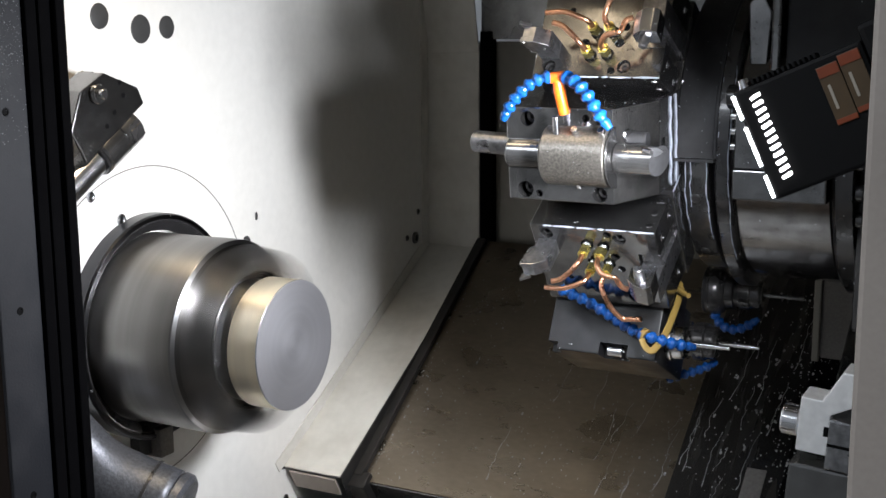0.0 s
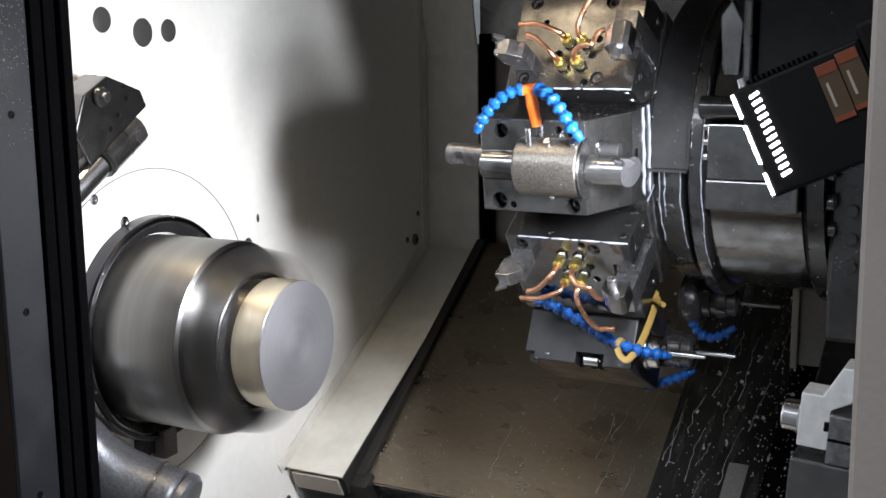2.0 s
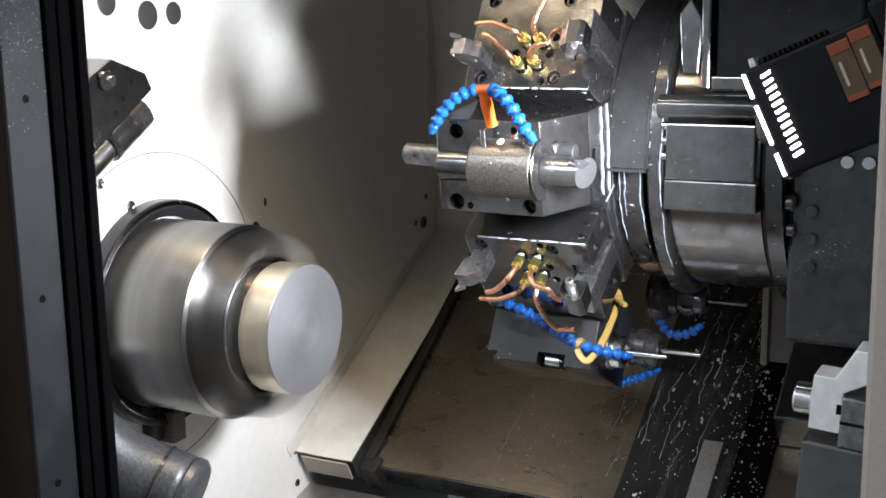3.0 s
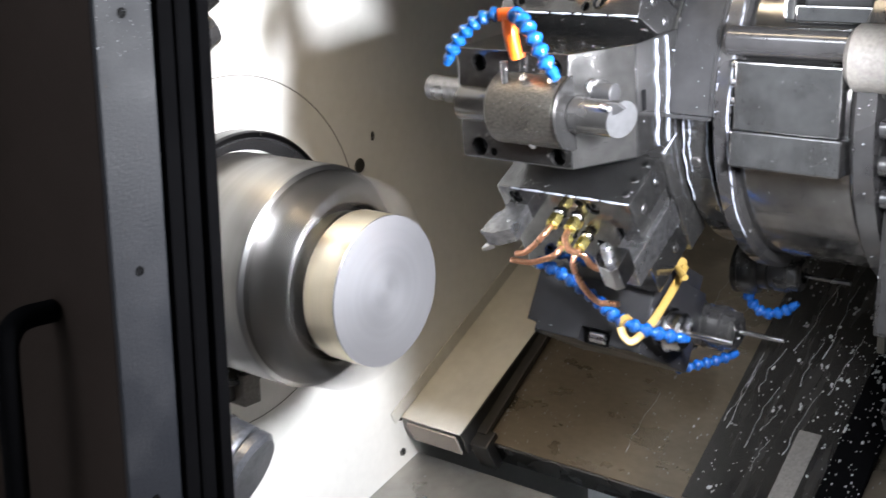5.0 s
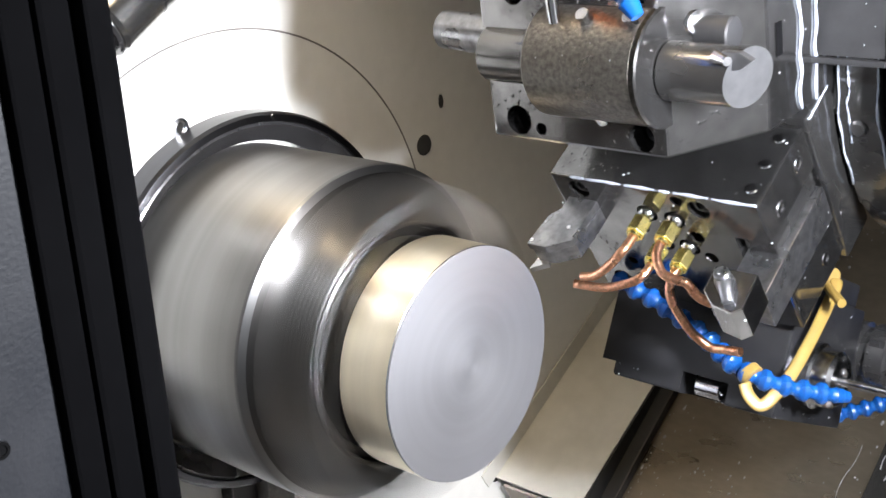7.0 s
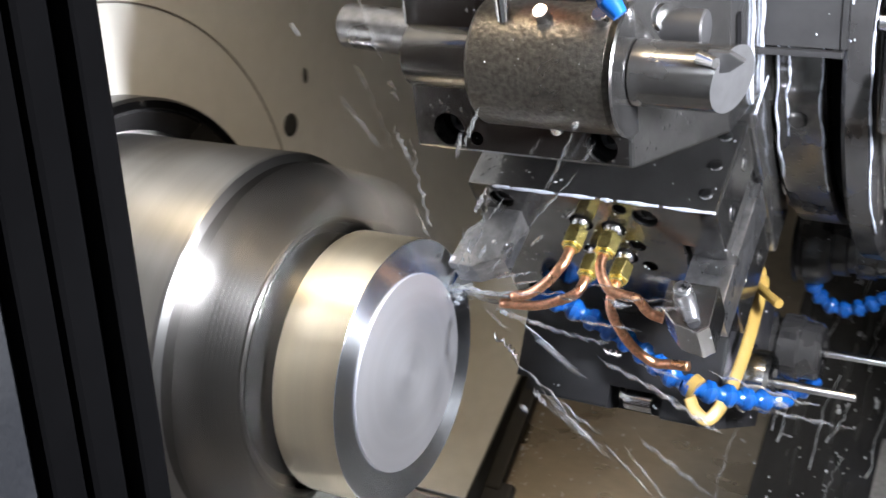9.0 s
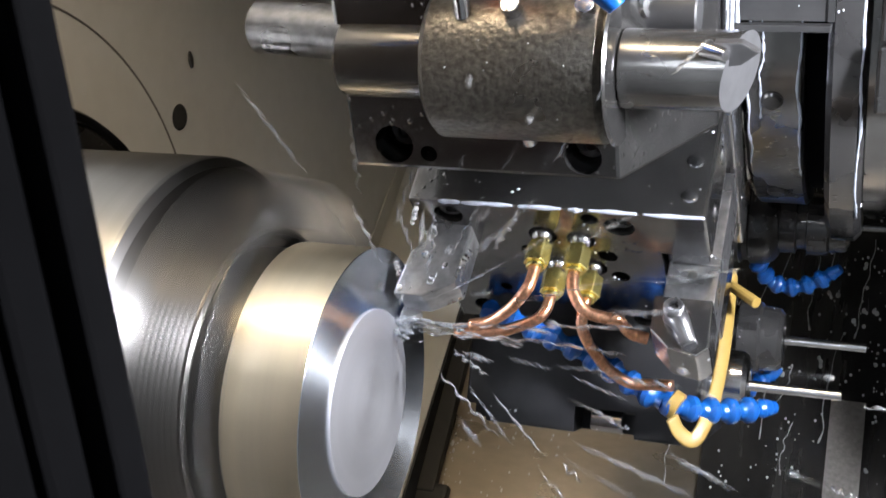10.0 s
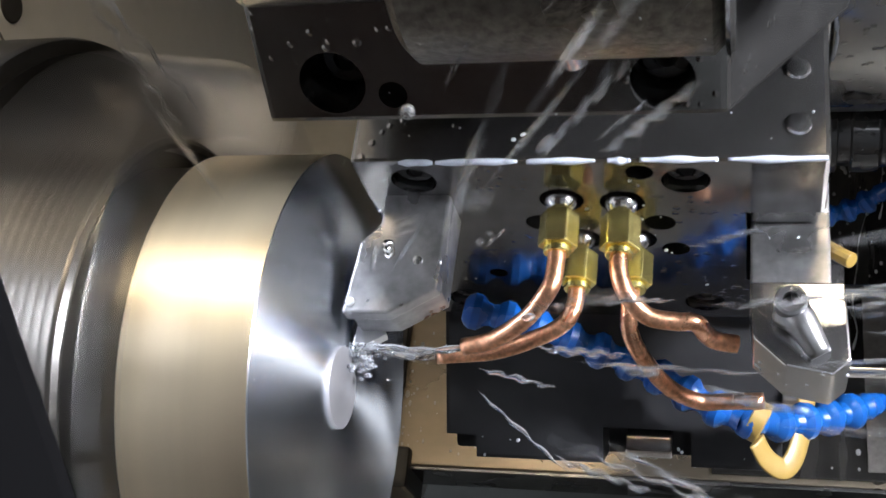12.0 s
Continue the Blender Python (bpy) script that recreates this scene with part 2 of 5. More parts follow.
SKIN_METAL = turned("uncut_face_steel", (0.55, 0.55, 0.585), 0.5, 0.1, 900, 0.04, 0.05)
FACED_METAL = turned("faced_bright_steel", (0.86, 0.90, 0.97), 0.24, 0.9, 2600, 0.06, 0.06)

WATER = bpy.data.materials.new("coolant")
WATER.use_nodes = True
WATER.node_tree.nodes["Principled BSDF"].inputs["Base Color"].default_value = (0.92, 0.95, 1.0, 1)
WATER.node_tree.nodes["Principled BSDF"].inputs["Roughness"].default_value = 0.08
WATER.node_tree.nodes["Principled BSDF"].inputs["Transmission Weight"].default_value = 0.93
WATER.node_tree.nodes["Principled BSDF"].inputs["IOR"].default_value = 1.33

# drops whitened so their colour carries the lamps' glints
DROP = bpy.data.materials.new("coolant_drop")
DROP.use_nodes = True
DROP.node_tree.nodes["Principled BSDF"].inputs["Base Color"].default_value = (0.80, 0.83, 0.88, 1)
DROP.node_tree.nodes["Principled BSDF"].inputs["Roughness"].default_value = 0.12
DROP.node_tree.nodes["Principled BSDF"].inputs["Transmission Weight"].default_value = 0.35
DROP.node_tree.nodes["Principled BSDF"].inputs["IOR"].default_value = 1.33


# ---- mesh tools ----
def part(name, bm, mat, parent=None, label="", m=None):
    """Links a bmesh as one object under a thing or a part."""
    me = bpy.data.meshes.new(name)
    bmesh.ops.recalc_face_normals(bm, faces=bm.faces)
    bm.to_mesh(me)
    bm.free()
    me.materials.append(mat)
    ob = new(name, me)
    if parent:
        ob.parent = parent
    if m is not None:
        ob.matrix_basis = m
    if label:
        tagged(ob, label)
    return ob


def shared(name, ob, parent, m):
    """One more object on the mesh of ob."""
    o = new(name, ob.data)
    o.parent = parent
    o.matrix_basis = m
    return o


def box(bm, x0, x1, y0, y1, z0, z1, bevel=0.0, m=None):
    res = bmesh.ops.create_cube(bm, size=1.0)
    vs = res["verts"]
    for v in vs:
        v.co = Vector((x0 + (v.co.x + 0.5) * (x1 - x0), y0 + (v.co.y + 0.5) * (y1 - y0), z0 + (v.co.z + 0.5) * (z1 - z0)))
    geom = vs
    if bevel:
        edges = list({e for v in vs for e in v.link_edges})
        out = bmesh.ops.bevel(bm, geom=edges, offset=bevel, segments=2, affect="EDGES", profile=0.6)
        geom = list({v for f in out["faces"] for v in f.verts} | {v for v in vs if v.is_valid})
    if m is not None:
        for v in geom:
            v.co = m @ v.co
    return bm


def boxm(*a, **k):
    return box(bmesh.new(), *a, **k)


def lathe(profile, steps=96):
    """Turns (x, radius) round the x axis."""
    bm = bmesh.new()
    rings = []
    for x, r in profile:
        if r < 1e-6:
            rings.append([bm.verts.new((x, 0, 0))] * steps)
        else:
            rings.append([bm.verts.new((x, r * math.cos(2 * math.pi * k / steps), r * math.sin(2 * math.pi * k / steps))) for k in range(steps)])
    for a, b in zip(rings, rings[1:]):
        for k in range(steps):
            vs = []
            for v in (a[k], a[(k + 1) % steps], b[(k + 1) % steps], b[k]):
                if v not in vs:
                    vs.append(v)
            if len(vs) > 2:
                f = bm.faces.new(vs)
                f.smooth = True
    sharp_edges(bm, 28)
    return bm


def sharp_edges(bm, degrees):
    bm.normal_update()
    for e in bm.edges:
        if len(e.link_faces) == 2 and e.calc_face_angle(0) > radians(degrees):
            e.smooth = False


def rod(a, b, r0, r1=None, steps=24, bevel=0.0):
    """A round bar from a to b, with eased ends."""
    a, b = Vector(a), Vector(b)
    r1 = r0 if r1 is None else r1
    length = (b - a).length
    c = bevel or min(r0, r1) * 0.08
    bm = lathe([(0, 0), (0, r0 - c), (c, r0), (length - c, r1), (length, r1 - c), (length, 0)], steps)
    turn = (b - a).to_track_quat("X", "Z").to_matrix().to_4x4()
    bm.transform(Matrix.Translation(a) @ turn)
    return bm


def join(*bms):
    """Puts several bmeshes into one."""
    out = bmesh.new()
    for b in bms:
        me = bpy.data.meshes.new("joined")
        b.to_mesh(me)
        b.free()
        out.from_mesh(me)
        bpy.data.meshes.remove(me)
    return out


def smooth_line(points, per=6):
    """Catmull-Rom through points."""
    p = [Vector(q) for q in points]
    p = [p[0] * 2 - p[1]] + p + [p[-1] * 2 - p[-2]]
    out = []
    for i in range(1, len(p) - 2):
        for k in range(per):
            t = k / per
            out.append(0.5 * ((2 * p[i]) + (p[i + 1] - p[i - 1]) * t + (2 * p[i - 1] - 5 * p[i] + 4 * p[i + 1] - p[i + 2]) * t * t + (3 * p[i] - p[i - 1] - 3 * p[i + 1] + p[i + 2]) * t ** 3))
    return out + [p[-2]]


def sweep(points, r, steps=12, flat=1.0, per=6):
    """A round or flattened tube along points."""
    line = smooth_line(points, per)
    bm = bmesh.new()
    rings = []
    up = Vector((0.13, 0.31, 0.94))
    for i, q in enumerate(line):
        d = (line[min(i + 1, len(line) - 1)] - line[max(i - 1, 0)]).normalized()
        side = d.cross(up).normalized()
        up = side.cross(d)
        rr = r(i / (len(line) - 1)) if callable(r) else r
        rings.append([bm.verts.new(q + side * math.cos(2 * math.pi * k / steps) * rr * flat + up * math.sin(2 * math.pi * k / steps) * rr) for k in range(steps)])
    for a, b in zip(rings, rings[1:]):
        for k in range(steps):
            bm.faces.new((a[k], a[(k + 1) % steps], b[(k + 1) % steps], b[k])).smooth = True
    for ring in (rings[0], rings[-1]):
        bm.faces.new(ring)
    return bm


def prism(outline, h0, h1, bevel=0.0):
    """A polygon in x and y, raised from h0 to h1."""
    bm = bmesh.new()
    low = [bm.verts.new((x, y, h0)) for x, y in outline]
    high = [bm.verts.new((x, y, h1)) for x, y in outline]
    bm.faces.new(low)
    bm.faces.new(high)
    for k in range(len(low)):
        bm.faces.new((low[k], low[(k + 1) % len(low)], high[(k + 1) % len(low)], high[k]))
    bmesh.ops.recalc_face_normals(bm, faces=bm.faces)
    if bevel:
        bmesh.ops.bevel(bm, geom=list(bm.edges), offset=bevel, segments=2, affect="EDGES", profile=0.6)
    return bm


def hexagon(r, h0, h1):
    bm = prism([(r * math.cos(radians(60 * k)), r * math.sin(radians(60 * k))) for k in range(6)], h0, h1, r * 0.09)
    return bm


def thing(name, label, category, m=None, group=""):
    ob = new(name)
    ob.empty_display_size = 0.05
    if m is not None:
        ob.matrix_basis = m
    return tagged(ob, label, category, group)


def socket_screw_mesh(r):
    """A cap screw's head with its socket, along z, its top at z = 0."""
    rings = [(-0.006, r), (-r * 0.15, r), (0, r * 0.85), (0, r * 0.5), (-r * 0.7, r * 0.5), (-r * 0.7, 0)]
    bm = lathe(rings, 20)
    bm.transform(Matrix.Rotation(radians(-90), 4, "Y"))
    return bm


def carve(ob, cutters):
    """Cuts holes: the cutters are bmeshes in the space of ob."""
    tool = part("cutter", join(*cutters), RECESS_SHADE)
    saved, parent = ob.matrix_basis.copy(), ob.parent
    ob.parent, ob.matrix_basis = None, Matrix()
    mod = ob.modifiers.new("cut", "BOOLEAN")
    mod.object, mod.operation, mod.solver, mod.use_self = tool, "DIFFERENCE", "EXACT", True
    bpy.context.view_layer.update()
    me = bpy.data.meshes.new_from_object(ob.evaluated_get(bpy.context.evaluated_depsgraph_get()))
    ob.modifiers.clear()
    ob.data = me
    ob.parent, ob.matrix_basis = parent, saved
    bpy.data.objects.remove(tool)
    return ob


def drill(x, y, z0, z1, r, steps=24):
    bm = lathe([(0, 0), (0, r), (z1 - z0, r), (z1 - z0, 0)], steps)
    bm.transform(Matrix.Translation((x, y, z0)) @ Matrix.Rotation(radians(-90), 4, "Y"))
    return bm


def scatter_drops(ob, count, small, large, seed, material=None, keep=None, name="coolant_drops", label="pale drops of coolant with glints in their colour"):
    """Flat drops or flecks strewn over the faces of ob."""
    rng = random.Random(seed)
    faces = [p for p in ob.data.polygons if keep is None or keep(p.normal, p.center)]
    if not faces:
        return None
    sums = np.cumsum([p.area for p in faces])
    bm = bmesh.new()
    for _ in range(count):
        p = faces[min(int(np.searchsorted(sums, rng.random() * sums[-1])), len(faces) - 1)]
        vs = [ob.data.vertices[i].co for i in p.vertices]
        k = rng.randrange(1, len(vs) - 1)
        u, v = rng.random(), rng.random()
        if u + v > 1:
            u, v = 1 - u, 1 - v
        at = vs[0] + (vs[k] - vs[0]) * u + (vs[k + 1] - vs[0]) * v
        size = small + (large - small) * rng.random() ** 3
        m = Matrix.Translation(at) @ p.normal.to_track_quat("Z", "Y").to_matrix().to_4x4() @ Matrix.Rotation(rng.uniform(0, 6.28), 4, "Z") @ Matrix.Diagonal((size, size * rng.uniform(1, 1.8), size * 0.5, 1))
        bmesh.ops.create_icosphere(bm, subdivisions=1, radius=1.0, matrix=m)
    for f in bm.faces:
        f.smooth = True
    drops = part(name, bm, material or DROP, ob, label)
    return tagged(drops, kind="stuff")


# ---- the machine's enclosure ----
def structure(name, bm, mat, label, category="wall"):
    return tagged(part(name, bm, mat), label, category, kind="structure")


def zbox(x0, x1, y0, y1, z0, z1, bevel=0.0):
    """A box whose heights count from the spindle's axis."""
    return boxm(x0, x1, y0, y1, z0 + AX, z1 + AX, bevel)


SLOPE = 34.1
TANS = math.tan(radians(SLOPE))


def cover_height(y):
    return -0.328 + (y - 0.362) * TANS


def build_enclosure():
    wall = structure("wall_headstock", zbox(-0.30, -0.25, -0.95, 0.86, -0.75, 0.85), WHITE_PAINT, "off-white painted steel headstock wall, lightly stained", "wall")
    # seam of the round spindle cover
    part("seam_ring", lathe([(-0.2502, 0.2250), (-0.2494, 0.2254), (-0.2494, 0.2264), (-0.2502, 0.2268)], 128), SEAM, wall, "thin dark circular seam", Matrix.Translation((0, 0, AX)))
    for y, z, r in ((-0.065, 0.431, 0.0165), (0.0133, 0.4135, 0.019), (0.067, 0.4155, 0.0155)):
        part("plug", lathe([(-0.2505, r * 1.06), (-0.2492, r), (-0.2488, r * 0.93), (-0.2488, 0)], 32), GREY_HOLE, wall, "dark grey round plug", Matrix.Translation((0, y, z + AX)))
    for y, z, r in ((-0.0465, 0.158, 0.0085), (-0.1018, 0.1965, 0.0075), (0.7768, 0.0, 0.012), (0.5689, -0.1643, 0.007), (0.3103, -0.3159, 0.0065), (0.3144, -0.3747, 0.0065), (0.835, 0.352, 0.007), (0.79, 0.05, 0.006), (0.745, 0.004, 0.006), (0.335, -0.46, 0.0065)):
        bm = lathe([(0, 1.0), (0.35, 0.95), (0.5, 0.6), (0.42, 0.5), (0.15, 0.45), (0.15, 0)], 20)
        bm.transform(Matrix.Diagonal((r * 0.6, r, r, 1)))
        part("wall_screw", bm, BRIGHT_STEEL if z > 0.1 else DARK_STEEL, wall, "", Matrix.Translation((-0.2497, y, z + AX)))
    # shallow discs on the wall; their dark grey paints in the holes' shade
    for y, z, a, b in ((0.2602, 0.1183, 0.003, 0.0065), (0.2326, 0.0808, 0.0095, 0.0095)):
        bm = lathe([(-0.0005, 1.1), (0.0006, 1.0), (0.0008, 0.8), (0.0003, 0)], 20)
        bm.transform(Matrix.Diagonal((1, a, b, 1)))
        part("dark_hole", bm, GREY_HOLE, wall, "", Matrix.Translation((-0.2497, y, z + AX)))
    bm = zbox(-0.2496, -0.2462, 0.805, 0.829, -0.02, 0.5, 0.001)
    part("wall_flange", bm, BEIGE_PAINT, wall)

    # guard that rises up the wall's end and runs down the slope
    guard = structure("trim_guard", zbox(-0.2495, -0.137, 0.8335, 0.838, -0.025, 0.36, 0.001), BEIGE_PAINT, "beige painted sheet-steel guard, worn at the edges", "guard")
    bm = boxm(-0.2495, -0.137, -0.002, 0.002, 0, 0.16, 0.0008)
    part("guard_top", bm, BEIGE_PAINT, guard, "", Matrix.Translation((0, 0.836, 0.36 + AX)) @ Matrix.Rotation(radians(12), 4, "X"))
    ang = math.atan2(0.316 - 0.02, 0.8353 - 0.3103)
    length = math.hypot(0.296, 0.525)
    frame_m = Matrix.Translation((0, 0.3103, -0.3159 + AX)) @ Matrix.Rotation(ang, 4, "X")
    part("guard_slope", boxm(-0.2495, -0.137, 0, length, -0.004, 0, 0.0008), BEIGE_PAINT, guard, "", frame_m)
    slope = guard.children[-1]
    scatter_drops(slope, 46, 0.0006, 0.0018, 71, GREY_HOLE, lambda n, c: n.z > 0.9, "chips", "small dark chips lying on the guard")
    scatter_drops(slope, 120, 0.0003, 0.0009, 72, DARK_STEEL, lambda n, c: n.z > 0.9, "flecks", "dark flecks on the worn paint")
    part("guard_lip", boxm(-0.1372, -0.1345, 0.0, length, -0.04, -0.001, 0.0006), SEAL_BLACK, guard, "black rubber wiper", frame_m)
    part("guard_flange", boxm(-0.2492, -0.2472, -0.015, length - 0.01, 0.0005, 0.022, 0.0006), BEIGE_PAINT, guard, "", frame_m)
    part("guard_end", boxm(-0.2385, -0.147, -0.0035, -0.0005, -0.045, -0.008), FRAME_PAINT, guard, "", frame_m)

    # sloping way cover and what lies before and behind it
    cov = Matrix.Translation((0, 0.353, cover_height(0.353) + AX)) @ Matrix.Rotation(radians(SLOPE), 4, "X")
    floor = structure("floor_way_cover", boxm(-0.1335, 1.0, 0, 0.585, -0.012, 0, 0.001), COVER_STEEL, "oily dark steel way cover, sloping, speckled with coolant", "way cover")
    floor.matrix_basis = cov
    part("cover_lip", boxm(-0.1335, 1.0, -0.003, 0.0, -0.045, -0.002, 0.0006), DARK_STEEL, floor)
    part("cover_seal", boxm(-0.137, -0.118, 0.002, 0.58, 0.0005, 0.012, 0.002), SEAL_BLACK, floor, "black rubber wiper strip")
    part("cover_corner", boxm(-0.137, -0.105, -0.02, 0.012, -0.045, 0.010, 0.003), SEAL_BLACK, floor)
    chute = structure("floor_chute", boxm(-0.25, 1.0, -1.0, 0.0, -0.012, 0, 0.001), CHUTE_STEEL, "grey wet sheet-steel chip chute", "chute")
    chute.matrix_basis = Matrix.Translation((0, 0.352, -0.388 + AX)) @ Matrix.Rotation(radians(16), 4, "X")
    scatter_drops(chute, 900, 0.0005, 0.0022, 73, None, lambda n, c: n.z > 0.9)
    structure("wall_back", zbox(-0.30, 1.05, 0.862, 0.90, -0.2, 0.38), BACK_STEEL, "brown-grey back panel, dulled by oil", "wall")
    structure("wall_back_upper", zbox(-0.135, 1.05, 0.842, 0.861, 0.385, 0.85), DARK_STEEL, "dark steel upper back panel", "wall")
    structure("trim_back_seal", zbox(-0.1365, -0.112, 0.838, 0.861, -0.05, 0.40, 0.002), RUBBER, "black rubber seal strip", "seal")
    structure("ceiling", zbox(-0.30, 1.05, -0.42, 0.90, 0.851, 0.88), BACK_STEEL, "grey sheet-steel enclosure roof", "ceiling")
    structure("wall_end", zbox(1.001, 1.05, -0.42, 0.86, -0.75, 0.85), WHITE_PAINT, "off-white painted end wall of the enclosure", "wall")
    structure("wall_front_lintel", zbox(-1.2, 1.6, -0.42, -0.36, 0.70, 0.849), FRAME_PAINT, "grey painted beam above the door opening", "wall")
    structure("wall_front_sill", zbox(-0.24, 1.0, -0.40, -0.34, -1.04, -0.42), FRAME_PAINT, "grey painted apron below the door opening", "wall")
    structure("trim_door_post", zbox(0.772, 1.05, -0.415, -0.36, -0.41, 0.695, 0.004), FRAME_PAINT, "grey-beige painted post of the door opening", "door post")
    structure("wall_front_side", zbox(1.06, 1.9, -0.42, -0.36, -1.04, 0.69), FRAME_PAINT, "grey painted machine front", "wall")
    # the workshop behind the camera
    structure("floor", boxm(-4, 4, -5, 1.2, -0.1, 0.0), CONCRETE, "grey concrete workshop floor", "floor")
    structure("wall_workshop_rear", boxm(-4, 4, -5.1, -5.0, 0.01, 3.2), SHOP_WALL, "plain grey workshop wall", "wall")
    structure("wall_workshop_left", boxm(-4.1, -4.0, -5, 1.2, 0.01, 3.2), SHOP_WALL, "plain grey workshop wall", "wall")
    structure("wall_workshop_right", boxm(4.0, 4.1, -5, 1.2, 0.01, 3.2), SHOP_WALL, "plain grey workshop wall", "wall")
    structure("wall_workshop_front", boxm(-4, 4, 1.2, 1.3, 0.01, 3.2), SHOP_WALL, "plain grey workshop wall", "wall")
    structure("ceiling_workshop", boxm(-4, 4, -5, 1.2, 3.2, 3.3), SHOP_WALL, "plain grey workshop ceiling", "ceiling")


def build_door():
    door = thing("sliding_door", "dark grey sliding machine door with a black rubber edge", "door", Matrix.Translation((0, 0, AX)))
    part("panel", boxm(-0.85, 0.060, -0.412, -0.322, -0.43, 0.66, 0.003), DOOR_DARK, door)
    strip = part("edge_strip", boxm(0.0605, 0.0655, -0.4125, -0.356, -0.43, 0.66, 0.0015), DOOR_GREY, door, "blue-grey painted edge strip")
    fleck = material("stuck_fleck", (0.32, 0.33, 0.35), 0.3, 0.4, 0.2, 80, 0.1)
    field = part("fleck_field", boxm(0.0605, 0.0655, -0.4125, -0.356, 0.30, 0.56), DOOR_GREY, strip)
    scatter_drops(field, 260, 0.0003, 0.0009, 61, fleck, lambda n, c: n.x > 0.9, "flecks", "pale flecks stuck to the paint").parent = strip
    bpy.data.objects.remove(field)
    field = part("fleck_field", boxm(0.0605, 0.0655, -0.4125, -0.356, 0.38, 0.56), DOOR_GREY, strip)
    scatter_drops(field, 520, 0.0003, 0.0010, 62, fleck, lambda n, c: n.x > 0.9, "flecks", "pale flecks stuck to the paint").parent = strip
    bpy.data.objects.remove(field)
    for z in (0.53, 0.333, 0.1214, -0.086, -0.29):
        # raised disc, painted with a hole's inner shade
        bm = lathe([(-0.0004, 0.0046), (0.0006, 0.0042), (0.0006, 0.0028), (0.0001, 0.0024), (0.0001, 0)], 16)
        part("hole", bm, RECESS_SHADE, strip, "", Matrix.Translation((0.0655, -0.386, z)))
    part("seal", join(boxm(0.0605, 0.071, -0.3555, -0.340, -0.43, 0.66, 0.002), boxm(0.0605, 0.0735, -0.3395, -0.322, -0.43, 0.66, 0.003)), RUBBER, door, "black ribbed rubber seal")
    part("edge_trim", boxm(0.0605, 0.080, -0.3215, -0.308, -0.43, 0.66, 0.002), RUBBER, door)
    handle = part("handle", sweep([(-0.02, -0.415, 0.078), (-0.02, -0.445, 0.078), (-0.021, -0.458, 0.068), (-0.023, -0.462, 0.045), (-0.026, -0.462, -0.05), (-0.03, -0.462, -0.20), (-0.03, -0.445, -0.215), (-0.03, -0.415, -0.215)], 0.0105, 14), RUBBER, door, "black tubular door handle")
    return door


def build_wall_fittings():
    # probe arm on the headstock wall
    arm = thing("tool_setter_arm", "steel tool-setting arm with a clamped head on the white wall", "tool setter", Matrix.Translation((-0.205, -0.069, 0.2914 + AX)) @ Matrix.Rotation(radians(31), 4, "X") @ Matrix.Diagonal((0.85, 0.85, 0.85, 1)))
    flip = Matrix(((0, 0, 1, 0), (1, 0, 0, 0), (0, 1, 0, 0), (0, 0, 0, 1)))
    bm = prism([(0.026, 0.022), (0.028, 0.050), (-0.020, 0.108), (-0.075, 0.112), (-0.125, 0.075), (-0.125, 0.02)], -0.030, 0.022, 0.0025)
    bm.transform(flip)
    block = part("pivot_block", bm, BLOCK_STEEL, arm, "dark clamp block")
    # thin discs coloured like the shade in drilled holes
    for y, z in ((-0.005, 0.058), (-0.035, 0.048), (-0.060, 0.040), (0.0, 0.078)):
        part("block_hole", rod((0.0215, y, z), (0.0224, y, z), 0.004, None, 14), RECESS_SHADE, block)
    part("pivot_washer", rod((0.0222, -0.052, 0.092), (0.030, -0.052, 0.092), 0.015, None, 24, 0.002), DARK_STEEL, arm)
    part("pivot_bolt", rod((0.0302, -0.052, 0.092), (0.040, -0.052, 0.092), 0.008, None, 18, 0.0015), BRIGHT_STEEL, arm, "bright bolt head")
    part("collar", lathe([(-0.088, 0.0), (-0.088, 0.0265), (-0.084, 0.029), (-0.042, 0.029), (-0.041, 0.0275), (-0.039, 0.0275), (-0.038, 0.029), (-0.002, 0.029), (0.0, 0.027), (0.0, 0.0)], 40), DARK_STEEL, arm, "", Matrix.Rotation(radians(90), 4, "Z"))
    part("collar_flat", boxm(0.0245, 0.0302, -0.030, -0.004, -0.012, 0.008, 0.001), BLACK_OIL, arm, "black flat on the collar")
    part("clamp_ring", rod((0, -0.0935, 0), (0, -0.0885, 0), 0.0285, None, 32), BLACK_OIL, arm)
    part("shaft", rod((0, -0.26, 0), (0, -0.094, 0), 0.023, None, 32), BRIGHT_STEEL, arm, "polished steel shaft")
    part("mount", boxm(-0.052, -0.0305, -0.11, 0.01, 0.0, 0.09, 0.002), DARK_STEEL, arm)
    # cast elbow below the chuck
    pipe = thing("coolant_elbow", "grey cast coolant elbow below the spindle", "pipe", Matrix.Translation((0, 0, AX)))
    part("body", sweep([(-0.235, -0.19, -0.075), (-0.225, -0.185, -0.105), (-0.205, -0.172, -0.145), (-0.172, -0.150, -0.180), (-0.12, -0.128, -0.203)], lambda q: 0.029 + 0.022 * min(1, 1.4 * q), 32), ELBOW_CAST, pipe)
    part("flange", rod((-0.2375, -0.191, -0.068), (-0.235, -0.190, -0.077), 0.032, None, 32, 0.002), ELBOW_CAST, pipe)
    part("neck", rod((-0.2495, -0.196, -0.03), (-0.2378, -0.1912, -0.067), 0.025, None, 28), BRIGHT_STEEL, pipe, "bright steel neck")
    part("mouth", rod((-0.122, -0.129, -0.202), (-0.103, -0.123, -0.210), 0.0515, None, 40, 0.006), ELBOW_CAST, pipe)
